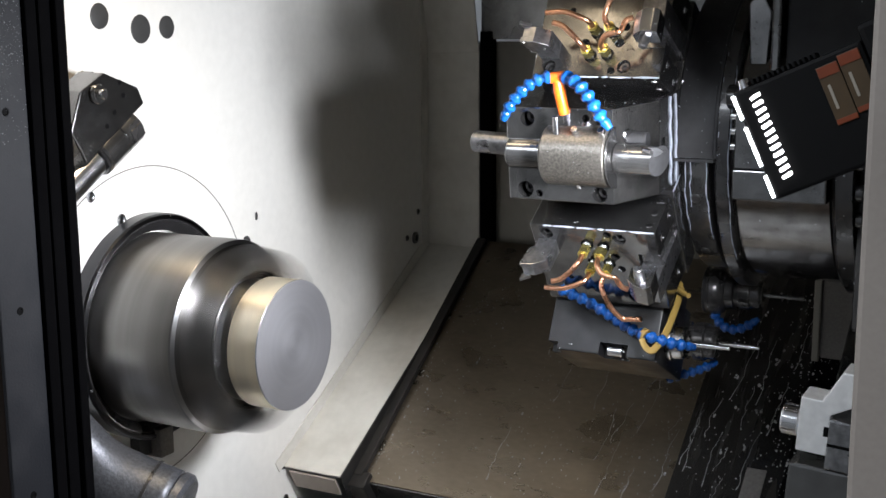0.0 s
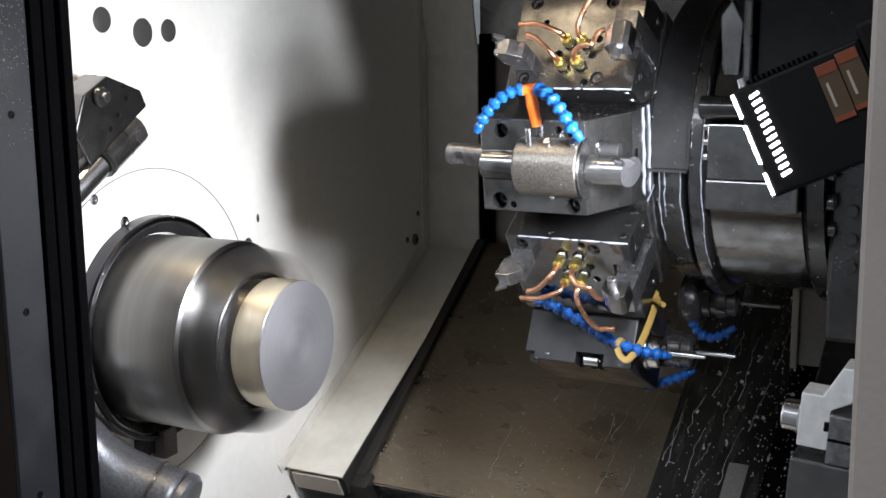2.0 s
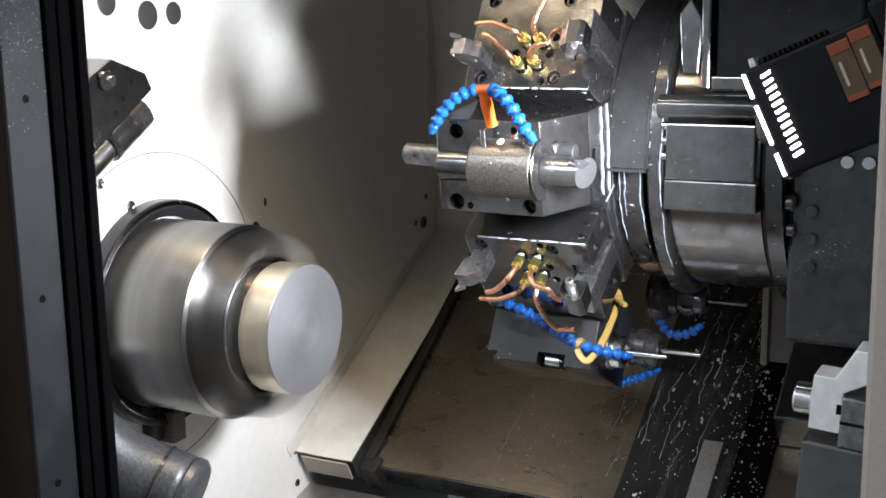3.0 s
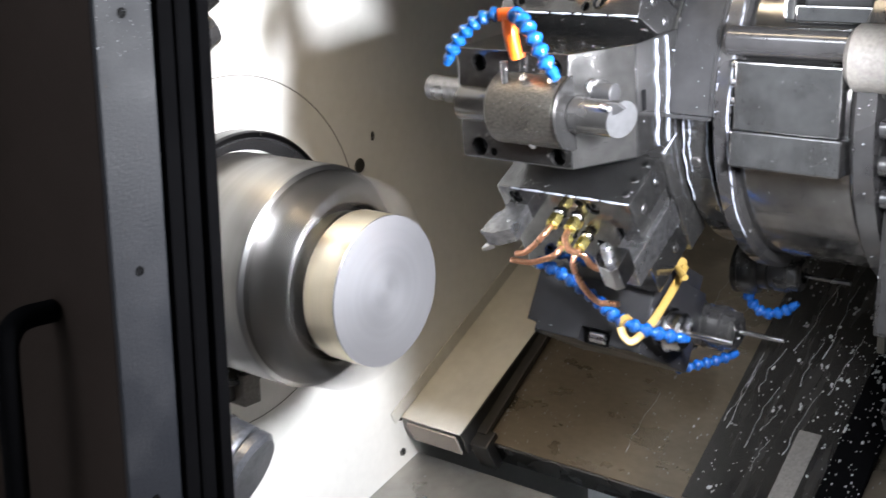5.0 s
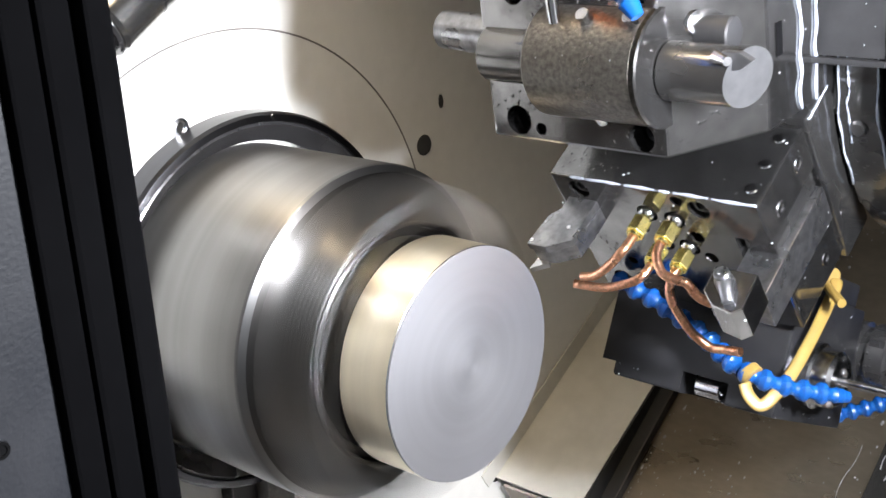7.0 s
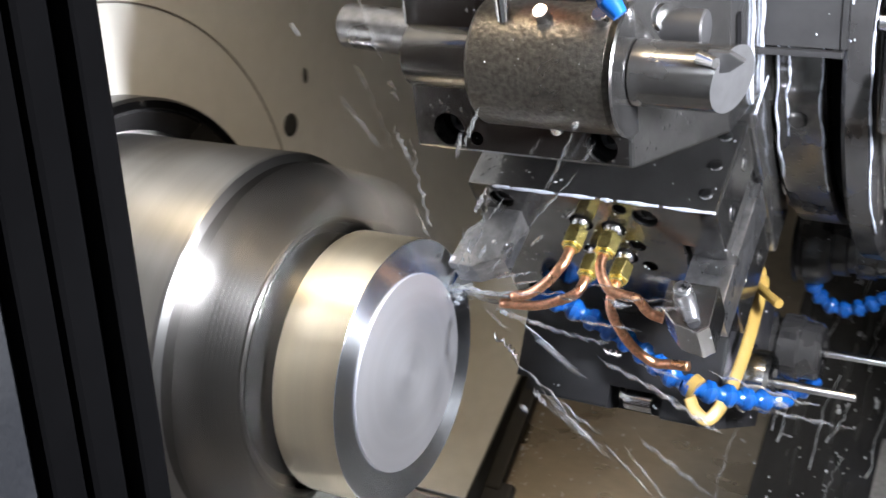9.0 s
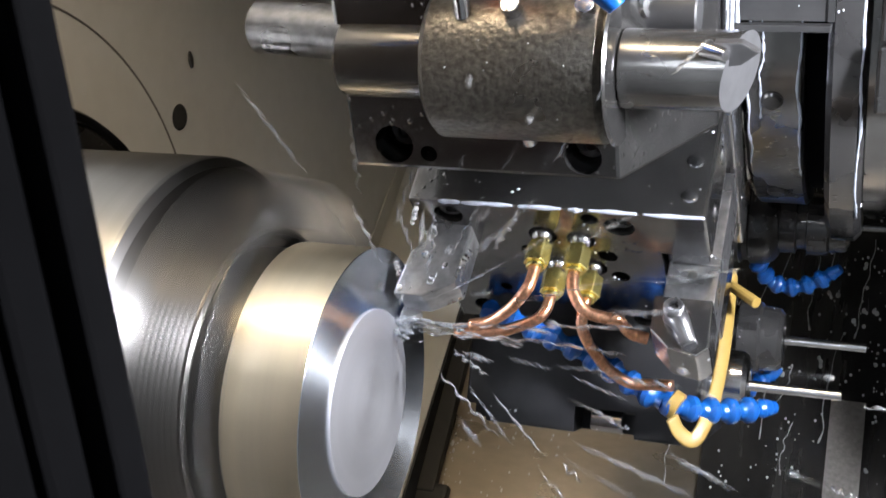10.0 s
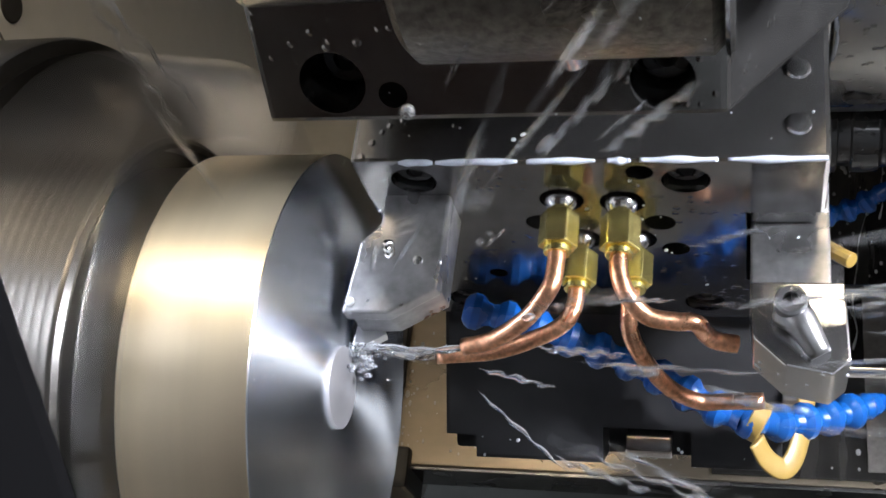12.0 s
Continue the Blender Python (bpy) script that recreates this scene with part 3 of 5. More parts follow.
    part("joint_line", rod((-0.150, -0.1405, -0.1895), (-0.1465, -0.139, -0.1912), 0.0520, None, 40, 0.0003), BLACK_OIL, pipe, "dark joint line")
    clip = thing("stop_block", "small black steel stop below the spindle", "stop", Matrix.Translation((-0.236, -0.02, -0.165 + AX)))
    part("body", boxm(-0.0135, 0.02, -0.008, 0.020, -0.02, 0.022, 0.002), CASE_GREY, clip, "grey block")
    part("tab", boxm(-0.0135, 0.004, -0.034, -0.0085, -0.014, 0.018, 0.0015), BLACK_OIL, clip, "black tab")


# ---- spindle, chuck and workpiece ----
RINGS = []


def build_spindle():
    collar = thing("spindle_collar", "dark steel collar round the spindle nose", "collar", Matrix.Translation((0, 0, AX)))
    part("ring", lathe([(-0.2497, 0.150), (-0.2497, 0.1605), (-0.228, 0.1605), (-0.2245, 0.1585), (-0.2240, 0.1560), (-0.2240, 0.1530), (-0.2497, 0.150)], 128), CHUCK_DARK, collar)
    # added black filler: the dark of the gap between collar and chuck
    part("inner_ring", lathe([(-0.2497, 0.1345), (-0.2497, 0.1525), (-0.2265, 0.1525), (-0.2255, 0.1500), (-0.2380, 0.1360), (-0.2497, 0.1345)], 128), BLACK_OIL, collar, "black ring standing in for the shaded gap round the chuck")
    for k in range(6):
        a = radians(20 + 60 * k)
        part("collar_notch", rod((-0.2245, 0.1565 * math.cos(a), 0.1565 * math.sin(a)), (-0.2232, 0.1565 * math.cos(a), 0.1565 * math.sin(a)), 0.0022, None, 12), BRIGHT_STEEL, collar)
    spindle = thing("spindle_chuck", "spinning turned-steel chuck holding a round steel bar", "chuck", Matrix.Translation((0, 0, AX)))
    body = part("chuck_body", lathe([(-0.2485, 0.0), (-0.2485, 0.1326), (-0.104, 0.1334), (-0.1015, 0.1325), (-0.1000, 0.1300),
                              (-0.0985, 0.1275), (-0.0985, 0.0)], 160), CHUCK_METAL, spindle)
    # rim faces take the darker copy, so less light shows on them
    body.data.materials.append(NOSE_METAL)
    for p in body.data.polygons:
        if p.center.x > -0.1038:
            p.material_index = 1
    # serrated steps on the jaws' flanks; their dark colour imitates the recess's shade
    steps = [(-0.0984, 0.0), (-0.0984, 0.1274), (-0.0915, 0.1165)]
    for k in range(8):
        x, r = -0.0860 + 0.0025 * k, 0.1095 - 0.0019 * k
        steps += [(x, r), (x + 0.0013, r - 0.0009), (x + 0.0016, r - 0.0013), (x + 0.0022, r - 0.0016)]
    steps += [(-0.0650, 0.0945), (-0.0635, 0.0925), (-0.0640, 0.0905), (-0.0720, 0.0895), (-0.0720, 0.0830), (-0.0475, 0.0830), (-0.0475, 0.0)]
    part("serrated_nose", lathe(steps, 160), SHADED_GROOVE, spindle, "serrated chuck nose, its shade put into a dark colour")
    rib = None
    for k in range(8):
        m = Matrix.Rotation(radians(45 * k), 4, "X")
        if rib is None:
            rib = part("jaw", prism([(-0.090, 0.094), (-0.040, 0.094), (-0.036, 0.112), (-0.040, 0.123), (-0.090, 0.1285)], -0.0065, 0.0065, 0.0015), NOSE_METAL, spindle, "spinning jaw rib")
        else:
            shared("jaw", rib, spindle, m)
    bar = part("workpiece", lathe([(-0.047, 0.0), (-0.047, 0.0862), (-0.046, 0.0875), (-CUT_DEPTH - 0.0004, 0.0875), (-CUT_DEPTH, 0.0871), (-CUT_DEPTH, 0.0)], 160), STUB_METAL, spindle, "tan-toned round steel bar end")
    bar.data.materials.append(FACED_METAL)
    for p in bar.data.polygons:
        if p.center.x > -CUT_DEPTH - 0.0003:
            p.material_index = 1
    # the old skin of the face, in rings that go as the tool passes
    count = 28
    width = 0.0871 / count
    for k in range(count):
        r0, r1 = k * width, (k + 1) * width
        prof = [(-0.006, r1), (0.0, r1), (0.0, r0 + 0.0)]
        if k:
            prof.append((-0.006, r0))
        ring = part("face_ring", lathe(prof, 160), SKIN_METAL, bar)
        RINGS.append((ring, (r0 + r1) / 2))
    return spindle


# ---- turret ----
TC = (0.445, 0.258)            # the turret's axis, in y and z


def station(phi, y, z):
    """Axes of a tool station: x along the spindle, y up its face, z out of its face."""
    s, c = math.sin(radians(phi)), math.cos(radians(phi))
    return Matrix(((1, 0, 0, 0), (0, -s, -c, y), (0, c, -s, z), (0, 0, 0, 1)))


def build_tool_block(turret, m):
    """A twin-tool block with copper coolant tubes; x, height on its face, height out of it."""
    block = part("tool_block", prism([(0.266, -0.094), (0.437, -0.094), (0.437, 0.043), (0.266, 0.043)], -0.075, 0.0, 0.0018), BLOCK_STEEL, turret, "oily steel twin tool block", m)
    holes = [(0.2875, 0.029, 0.0088), (0.388, 0.028, 0.0088), (0.392, -0.077, 0.0088), (0.2875, -0.077, 0.0088)]
    ports = [(0.3415, 0.014, 0.0085), (0.364, 0.012, 0.0085), (0.345, -0.018, 0.0085), (0.3665, -0.018, 0.0085), (0.331, -0.004, 0.006), (0.377, -0.004, 0.006), (0.382, -0.026, 0.0055), (0.372, 0.034, 0.005), (0.306, -0.05, 0.004)]
    cuts = [drill(x, y, -0.014, 0.02, r) for x, y, r in holes] + [drill(x, y, -0.01, 0.02, r) for x, y, r in ports]
    cuts += [boxm(0.409, 0.45, -0.054, 0.004, -0.074, 0.02)]
    carve(block, cuts)
    for x, y, r in holes:
        part("cap_screw", socket_screw_mesh(0.0078), BLACK_OIL, block, "", Matrix.Translation((x, y, -0.004)))
    for w in (-0.0135, -0.0365, -0.0605):
        bm = lathe([(0, 0.0046), (0.0012, 0.0040), (0.0016, 0.0022), (0.0013, 0)], 16)
        bm.transform(Matrix.Rotation(radians(90), 4, "Z"))
        part("plug_screw", bm, BRIGHT_STEEL, block, "bright plug screw", Matrix.Translation((0.4265, 0.0428, w)))
    part("mounting_plate", prism([(0.258, -0.10), (0.440, -0.10), (0.440, 0.049), (0.258, 0.049)], -0.115, -0.0752, 0.0015), DARK_STEEL, block)
    # beads of coolant, pale so they also draw the edge's highlight
    rng = random.Random(3)
    x = 0.285
    while x < 0.432:
        run = rng.uniform(0.006, 0.035)
        end = min(x + run, 0.436)
        line = [(x + (end - x) * k / 4, 0.0427 + rng.uniform(-0.0003, 0.0003), 0.0002) for k in range(5)]
        part("coolant_bead", sweep(line, lambda s: 0.0015 * (0.5 + 0.4 * math.sin(math.pi * s) + 0.12 * math.sin(11 * s + 40 * x)), 8, 1.0, 5), COOLANT_GLINT, block, "white bead of coolant with its highlight in the colour")
        x = end + rng.uniform(0.001, 0.006)
    line = [(0.4405, 0.046 + rng.uniform(-0.001, 0.001), -0.078 - 0.0036 * k) for k in range(10)]
    part("coolant_bead", sweep(line, 0.0010, 8, 1.0, 3), COOLANT_GLINT, block, "white bead of coolant with its highlight in the colour")
    # compression nuts and copper tubes
    lines = [[(0.3415, 0.014, 0.018), (0.3412, 0.014, 0.030), (0.3395, 0.0135, 0.037), (0.331, 0.006, 0.045), (0.317, -0.004, 0.050), (0.305, -0.007, 0.052)],
             [(0.345, -0.018, 0.018), (0.3445, -0.018, 0.029), (0.341, -0.019, 0.036), (0.332, -0.021, 0.041), (0.314, -0.025, 0.046), (0.291, -0.022, 0.050)],
             [(0.364, 0.012, 0.018), (0.3642, 0.012, 0.028), (0.367, 0.0105, 0.036), (0.374, 0.006, 0.043), (0.384, 0.003, 0.044), (0.3915, 0.001, 0.0435), (0.395, -0.008, 0.044), (0.3985, -0.014, 0.044), (0.406, -0.017, 0.044)],
             [(0.3665, -0.018, 0.018), (0.3655, -0.019, 0.028), (0.3655, -0.024, 0.036), (0.369, -0.033, 0.042), (0.378, -0.054, 0.047), (0.390, -0.069, 0.048), (0.402, -0.068, 0.048), (0.416, -0.066, 0.048)]]
    for (x, y, r), line in zip(ports, lines):
        part("brass_nut", join(hexagon(0.0076, 0.0065, 0.0200), rod((0, 0, 0.0199), (0, 0, 0.0228), 0.0052)), BRASS, block, "brass compression nut", Matrix.Translation((x, y, 0.0)))
        ball = lathe([(0.0062 * math.cos(a) - 0.0002, 0.0062 * math.sin(a)) for a in [math.pi * i / 10 for i in range(11)]], 20)
        part("port_fitting", ball, BRIGHT_STEEL, block, "polished ball fitting in the port", Matrix.Translation((x, y, 0.0)))
        part("copper_tube", sweep(line, 0.0034, 16), COPPER, block, "bent copper coolant tube")
    # turning tool that faces the bar
    shank = part("turning_tool", prism([(0.2735, -0.02), (0.2995, -0.02), (0.2985, 0.039), (0.281, 0.0495), (0.2635, 0.0495), (0.2665, 0.02), (0.2735, 0.012)], -0.007, 0.0, 0.0010), TOOL_STEEL, block, "square-shank turning tool")
    # lay the outline in x and out of the face, its top at height 0.018
    shank.data.transform(Matrix(((1, 0, 0, 0), (0, 0, 1, 0.018), (0, 1, 0, 0), (0, 0, 0, 1))))
    bm = prism([(0.2735, -0.02), (0.2995, -0.02), (0.2985, 0.037), (0.281, 0.0475), (0.2655, 0.0485), (0.2680, 0.02), (0.2735, 0.012)], -0.022, -0.0072, 0.0006)
    bm.transform(Matrix(((1, 0, 0, 0), (0, 0, 1, 0.018), (0, 1, 0, 0), (0, 0, 0, 1))))
    part("tool_underside", bm, TOOL_STEEL, block)
    bm = prism([(0.2621, 0.0575), (0.275, 0.0495), (0.268, 0.036), (0.2635, 0.043)], -0.0255, -0.0205, 0.0004)
    bm.transform(Matrix(((1, 0, 0, 0), (0, 0, 1, 0.018), (0, 1, 0, 0), (0, 0, 0, 1))))
    part("insert", bm, BRIGHT_STEEL, block, "cutting insert")
    for x, w in ((0.290, 0.028), (0.2665, 0.0455)):
        bm = lathe([(0, 0.0021), (0.0006, 0.0018), (0.0008, 0)], 14)
        bm.transform(Matrix.Rotation(radians(90), 4, "Z"))
        part("tool_pin", bm, BRIGHT_STEEL, block, "", Matrix.Translation((x, 0.018, w)))
    # second tool with a finger clamp
    bm = prism([(0.4105, 0.031), (0.4425, 0.031), (0.4440, 0.060), (0.438, 0.0655), (0.4225, 0.0625), (0.4115, 0.052)], -0.030, 0.0, 0.0008)
    bm.transform(Matrix(((1, 0, 0, 0), (0, 0, 1, 0.010), (0, 1, 0, 0), (0, 0, 0, 1))))
    part("second_tool", bm, BRIGHT_STEEL, block, "bright square turning tool")
    part("tool_shank", boxm(0.4105, 0.4398, -0.050, -0.016, -0.072, 0.0305, 0.001), TOOL_STEEL, block, "wet square tool shank")
    part("clamp_wedge", boxm(0.4105, 0.4345, -0.0155, 0.000, -0.072, -0.006, 0.001), DARK_STEEL, block)
    for y, w in ((0.024, -0.056), (0.016, -0.022), (-0.074, -0.052)):
        bm = socket_screw_mesh(0.0062)
        bm.transform(Matrix.Rotation(radians(90), 4, "Y"))
        part("side_screw", bm, BRIGHT_STEEL, block, "bright socket screw", Matrix.Translation((0.4378, y, w)))
    finger = sweep([(0.424, 0.0125, 0.043), (0.428, 0.0145, 0.049), (0.434, 0.0115, 0.059)], lambda s: 0.0072 - 0.0034 * s, 16)
    part("finger_clamp", finger, TOOL_STEEL, block, "rounded finger clamp")
    bm = socket_screw_mesh(0.0056)
    bm.transform(Matrix.Translation((0.424, 0.0222, 0.043)) @ Matrix.Rotation(radians(-90), 4, "X"))
    part("clamp_screw", bm, TOOL_STEEL, block)
    return block


def hose(turret, m, points, r, pitch):
    """Ball-jointed coolant hose: a nozzle that carries its flared segments."""
    line = smooth_line(points, 40)
    run = 0.0
    keys = [line[0]]
    for a, b in zip(line, line[1:]):
        run += (b - a).length
        if run >= pitch:
            keys.append(b)
            run = 0.0
    d = (keys[-1] - keys[-2]).normalized()
    nozzle = part("blue_hose", rod(keys[-1], keys[-1] + d * pitch * 0.8, r * 0.75, r * 0.5, 18), BLUE_PLASTIC, turret, "ball-jointed blue coolant hose", m)
    first = None
    for a, b in zip(keys, keys[1:]):
        at = Matrix.Translation(a) @ (b - a).to_track_quat("X", "Z").to_matrix().to_4x4()
        if first is None:
            e = pitch
            first = part("segment", lathe([(-e * 0.1, r * 0.55), (0.0, r * 0.82), (e * 0.18, r), (e * 0.42, r * 0.98), (e * 0.62, r * 0.68), (e * 0.8, r * 0.60), (e * 1.1, r * 0.74)], 18), BLUE_PLASTIC, nozzle, "", at)
        else:
            shared("segment", first, nozzle, at)
    return nozzle


def build_boring_holder(turret):
    m = station(6.4, 0.0965, 0.2585)
    bm = prism([(0.264, 0.0), (0.404, 0.0), (0.441, -0.066), (0.441, -0.16), (0.264, -0.16)], -0.059, 0.059, 0.0018)
    bm.transform(Matrix(((1, 0, 0, 0), (0, 0, 1, 0), (0, 1, 0, 0), (0, 0, 0, 1))))
    holder = part("boring_bar_holder", bm, BLOCK_STEEL, turret, "steel boring-bar holder with a cast barrel", m)
    holes = [(0.293, 0.0445, 0.0095), (0.287, -0.0455, 0.0105), (0.386, -0.0475, 0.0095), (0.386, 0.0445, 0.0095)]
    cuts = [drill(x, y, -0.03, 0.02, r) for x, y, r in holes] + [drill(0.3055, -0.050, -0.015, 0.02, 0.0045), drill(0.37, 0.047, -0.015, 0.02, 0.0048)]
    # channel for the bar at the thin end
    cuts.append(boxm(0.25, 0.315, -0.0185, 0.0185, -0.02, 0.02))
    carve(holder, cuts)
    for x, y, r in holes:
        part("cap_screw", socket_screw_mesh(0.0085), BLACK_OIL, holder, "", Matrix.Translation((x, y, -0.016)))
    part("barrel", join(rod((0.318, 0.0, -0.004), (0.404, 0.0, -0.004), 0.0375, None, 48, 0.003), boxm(0.318, 0.404, -0.035, 0.035, -0.02, -0.002)), CAST_STEEL, holder, "rough cast barrel")
    part("flange", rod((0.4042, 0.0, -0.004), (0.4066, 0.0, -0.004), 0.0385, None, 48, 0.0012), BLOCK_STEEL, holder, "turned end face of the barrel")
    part("bush", rod((0.266, 0.0, -0.004), (0.317, 0.0, -0.004), 0.0195, None, 32, 0.002), DARK_STEEL, holder)
    bar = part("boring_bar", rod((0.206, 0.007, -0.026), (0.270, 0.006, -0.020), 0.0142, None, 28, 0.002), TOOL_STEEL, holder, "round boring bar")
    bm = rod((0.4068, -0.002, -0.004), (0.474, -0.002, -0.004), 0.0185, None, 48, 0.001)
    out = bmesh.ops.bisect_plane(bm, geom=bm.verts[:] + bm.edges[:] + bm.faces[:], plane_co=(0.4600, -0.002, -0.004), plane_no=(0.94, -0.10, 0.33), clear_outer=True)
    bmesh.ops.contextual_create(bm, geom=[e for e in out["geom_cut"] if isinstance(e, bmesh.types.BMEdge)])
    end = part("boring_bar_end", bm, DARK_STEEL, holder, "round boring bar with a slanted bright end")
    end.data.materials.append(TIP_STEEL)
    for p in end.data.polygons:
        if p.normal.dot(Vector((0.94, -0.10, 0.33))) > 0.98:
            p.material_index, p.use_smooth = 1, False
    part("coolant_stub", rod((0.4068, 0.016, -0.030), (0.438, 0.016, -0.030), 0.0108, None, 28, 0.001), PLATE_STEEL, holder, "black oily stub behind the bar")
    part("boring_insert", prism([(0.449, 0.004), (0.462, 0.006), (0.470, 0.012), (0.462, 0.0165), (0.450, 0.0165)], 0.003, 0.0085, 0.0008), TIP_STEEL, holder, "bright cutting insert")
    part("tip_clamp", rod((0.446, 0.012, 0.006), (0.456, 0.012, 0.012), 0.0048, 0.003, 16), BRIGHT_STEEL, holder)
    part("set_pin", rod((0.338, 0.030, 0.016), (0.338, 0.052, 0.018), 0.0042, None, 16), BRIGHT_STEEL, holder, "bright set pin")
    for x, y, w in ((0.362, 0.031, 0.020), (0.396, 0.031, 0.020), (0.362, -0.036, 0.012)):
        part("set_screw", rod((x, y, w - 0.006), (x, y + 0.007, w), 0.0045, None, 14), BRIGHT_STEEL, holder)
    bm = socket_screw_mesh(0.0085)
    bm.transform(Matrix.Rotation(radians(70), 4, "Y"))
    part("side_screw", bm, BRIGHT_STEEL, holder, "", Matrix.Translation((0.417, 0.024, -0.022)))
    part("base_plate", boxm(0.252, 0.4425, -0.074, 0.070, -0.185, -0.1605, 0.0015), BLOCK_STEEL, holder)
    # thin plate; the slot's depth is only shade in its colour
    part("side_slot", boxm(0.4412, 0.4418, -0.012, 0.010, -0.084, -0.076, 0.0002), RECESS_SHADE, holder)
    # coolant lines down the side, highlight included in their pale colour
    rng = random.Random(8)
    for x, w, lo, hi in ((0.4416, -0.108, -0.057, 0.057), (0.4416, -0.130, -0.057, 0.057)):
        line = [(x + 0.0002, lo + (hi - lo) * k / 9, w + rng.uniform(-0.0022, 0.0022)) for k in range(10)]
        part("coolant_bead", sweep(line, lambda s: 0.0009 + 0.0006 * abs(math.sin(17 * s)), 8, 1.0, 4), COOLANT_GLINT, holder, "white bead of coolant with its highlight in the colour")
    # orange tee with two blue hoses
    part("orange_tee", join(rod((0.343, 0.052, 0.002), (0.340, 0.078, 0.006), 0.0065, 0.0075, 18), rod((0.340, 0.078, 0.006), (0.3385, 0.098, 0.010), 0.0078, 0.006, 18), rod((0.328, 0.097, 0.010), (0.352, 0.099, 0.010), 0.0068, None, 18)), ORANGE_PLASTIC, holder, "orange plastic hose tee")
    hose(turret, m, [(0.330, 0.099, 0.012), (0.312, 0.094, 0.018), (0.295, 0.080, 0.024), (0.283, 0.065, 0.028), (0.274, 0.047, 0.030)], 0.0082, 0.0118)
    hose(turret, m, [(0.350, 0.099, 0.012), (0.368, 0.094, 0.022), (0.385, 0.080, 0.030), (0.399, 0.062, 0.036), (0.411, 0.048, 0.038)], 0.0088, 0.0135)
    return holder


def build_turret():
    turret = thing("tool_turret", "oily dark steel tool turret carrying holders on its rim", "tool turret", Matrix.Translation((0, 0, AX)))
    at = Matrix.Translation((0, TC[0], TC[1]))
    part("disc", lathe([(0.441, 0.0), (0.441, 0.186), (0.444, 0.190), (0.474, 0.190), (0.476, 0.187), (0.476, 0.0)], 96), DARK_STEEL, turret, "", at)
    part("disc_groove", lathe([(0.4765, 0.0), (0.4765, 0.178), (0.489, 0.178), (0.489, 0.0)], 96), RUBBER, turret, "", at)
    part("index_flange", lathe([(0.4895, 0.0), (0.4895, 0.208), (0.493, 0.213), (0.507, 0.213), (0.511, 0.208), (0.511, 0.0)], 96), BLACK_OIL, turret, "black indexing flange", at)
    part("housing", lathe([(0.5115, 0.0), (0.5115, 0.197), (0.630, 0.197), (0.634, 0.190), (0.634, 0.0)], 96), BLOCK_STEEL, turret, "grey steel turret housing", at)
    part("rear_flange", lathe([(0.6345, 0.0), (0.6345, 0.205), (0.640, 0.211), (0.660, 0.211), (0.660, 0.0)], 96), BLACK_OIL, turret, "", at)
    for k in range(9):
        a = radians(150 + 11 * k)
        part("flange_bolt", rod((0.6605, 0.196 * math.cos(a), 0.196 * math.sin(a)), (0.672, 0.196 * math.cos(a), 0.196 * math.sin(a)), 0.010, None, 18, 0.002), BLACK_OIL, turret, "", at)
    # curved cover plate over the disc
    bm = bmesh.new()
    ring = []
    for k in range(25):
        a = radians(183 - 3.6 * k)
        ring.append([bm.verts.new((x, q * math.cos(a), q * math.sin(a))) for x, q in ((0.4395, 0.2080), (0.4400, 0.2125), (0.4412, 0.2135), (0.4880, 0.2135), (0.4890, 0.2145), (0.4925, 0.2145), (0.4925, 0.1985), (0.4905, 0.1985), (0.4905, 0.2110), (0.4415, 0.2110))])
    for a, b in zip(ring, ring[1:]):
        for k in range(10):
            bm.faces.new((a[k], a[(k + 1) % 10], b[(k + 1) % 10], b[k])).smooth = True
    bm.faces.new(ring[0])
    bm.faces.new(ring[-1])
    sharp_edges(bm, 25)
    plate = part("cover_plate", bm, PLATE_STEEL, turret, "dark sheet-steel cover plate", at)
    part("plate_lip", boxm(0.4405, 0.4915, 0.2238, 0.2300, 0.2425, 0.2465, 0.0008), PLATE_STEEL, turret)
    for k, x in enumerate((0.449, 0.453, 0.457, 0.461, 0.469, 0.473)):
        part("label_mark", boxm(x, x + 0.0028, -0.0006, 0.0, 0.0, 0.0024), LABEL_PALE, turret, "", Matrix.Translation((0, 0.239, 0.298)))
    for z in (0.264, 0.283, 0.302):
        part("side_bolt", rod((0.510, 0.236, z), (0.521, 0.236, z), 0.0055, None, 16), BRIGHT_STEEL, turret)
    # coolant runs on the rims; the first one imitates the plate edge's glint
    rng = random.Random(21)
    for x, r, a0, a1 in ((0.4388, 0.2090, 98, 184), (0.4935, 0.2120, 130, 184), (0.4450, 0.1903, 140, 218), (0.4520, 0.1903, 165, 205), (0.4735, 0.1903, 150, 222), (0.5085, 0.2125, 150, 225)):
        line = [(x + rng.uniform(-0.0012, 0.0012), r * math.cos(radians(a0 + (a1 - a0) * k / 16)), r * math.sin(radians(a0 + (a1 - a0) * k / 16))) for k in range(17)]
        wide = [rng.uniform(0.2, 1.0) for _ in range(60)]
        part("coolant_run", sweep(line, lambda s: 0.0011 * wide[int(s * 58)] + 0.0001, 7, 1.0, 4), COOLANT_GLINT, turret, "pale coolant run with rim glint put into the colour", at)
    # flat pads on the disc's rim between the stations
    for k in range(12):
        a = radians(21 + 30 * k)
        m = at @ Matrix.Rotation(a, 4, "X")
        part("rim_stud", rod((0.458, 0.186, 0.0), (0.458, 0.1925, 0.0), 0.0065, None, 16, 0.0015), BLACK_OIL, turret, "", m)
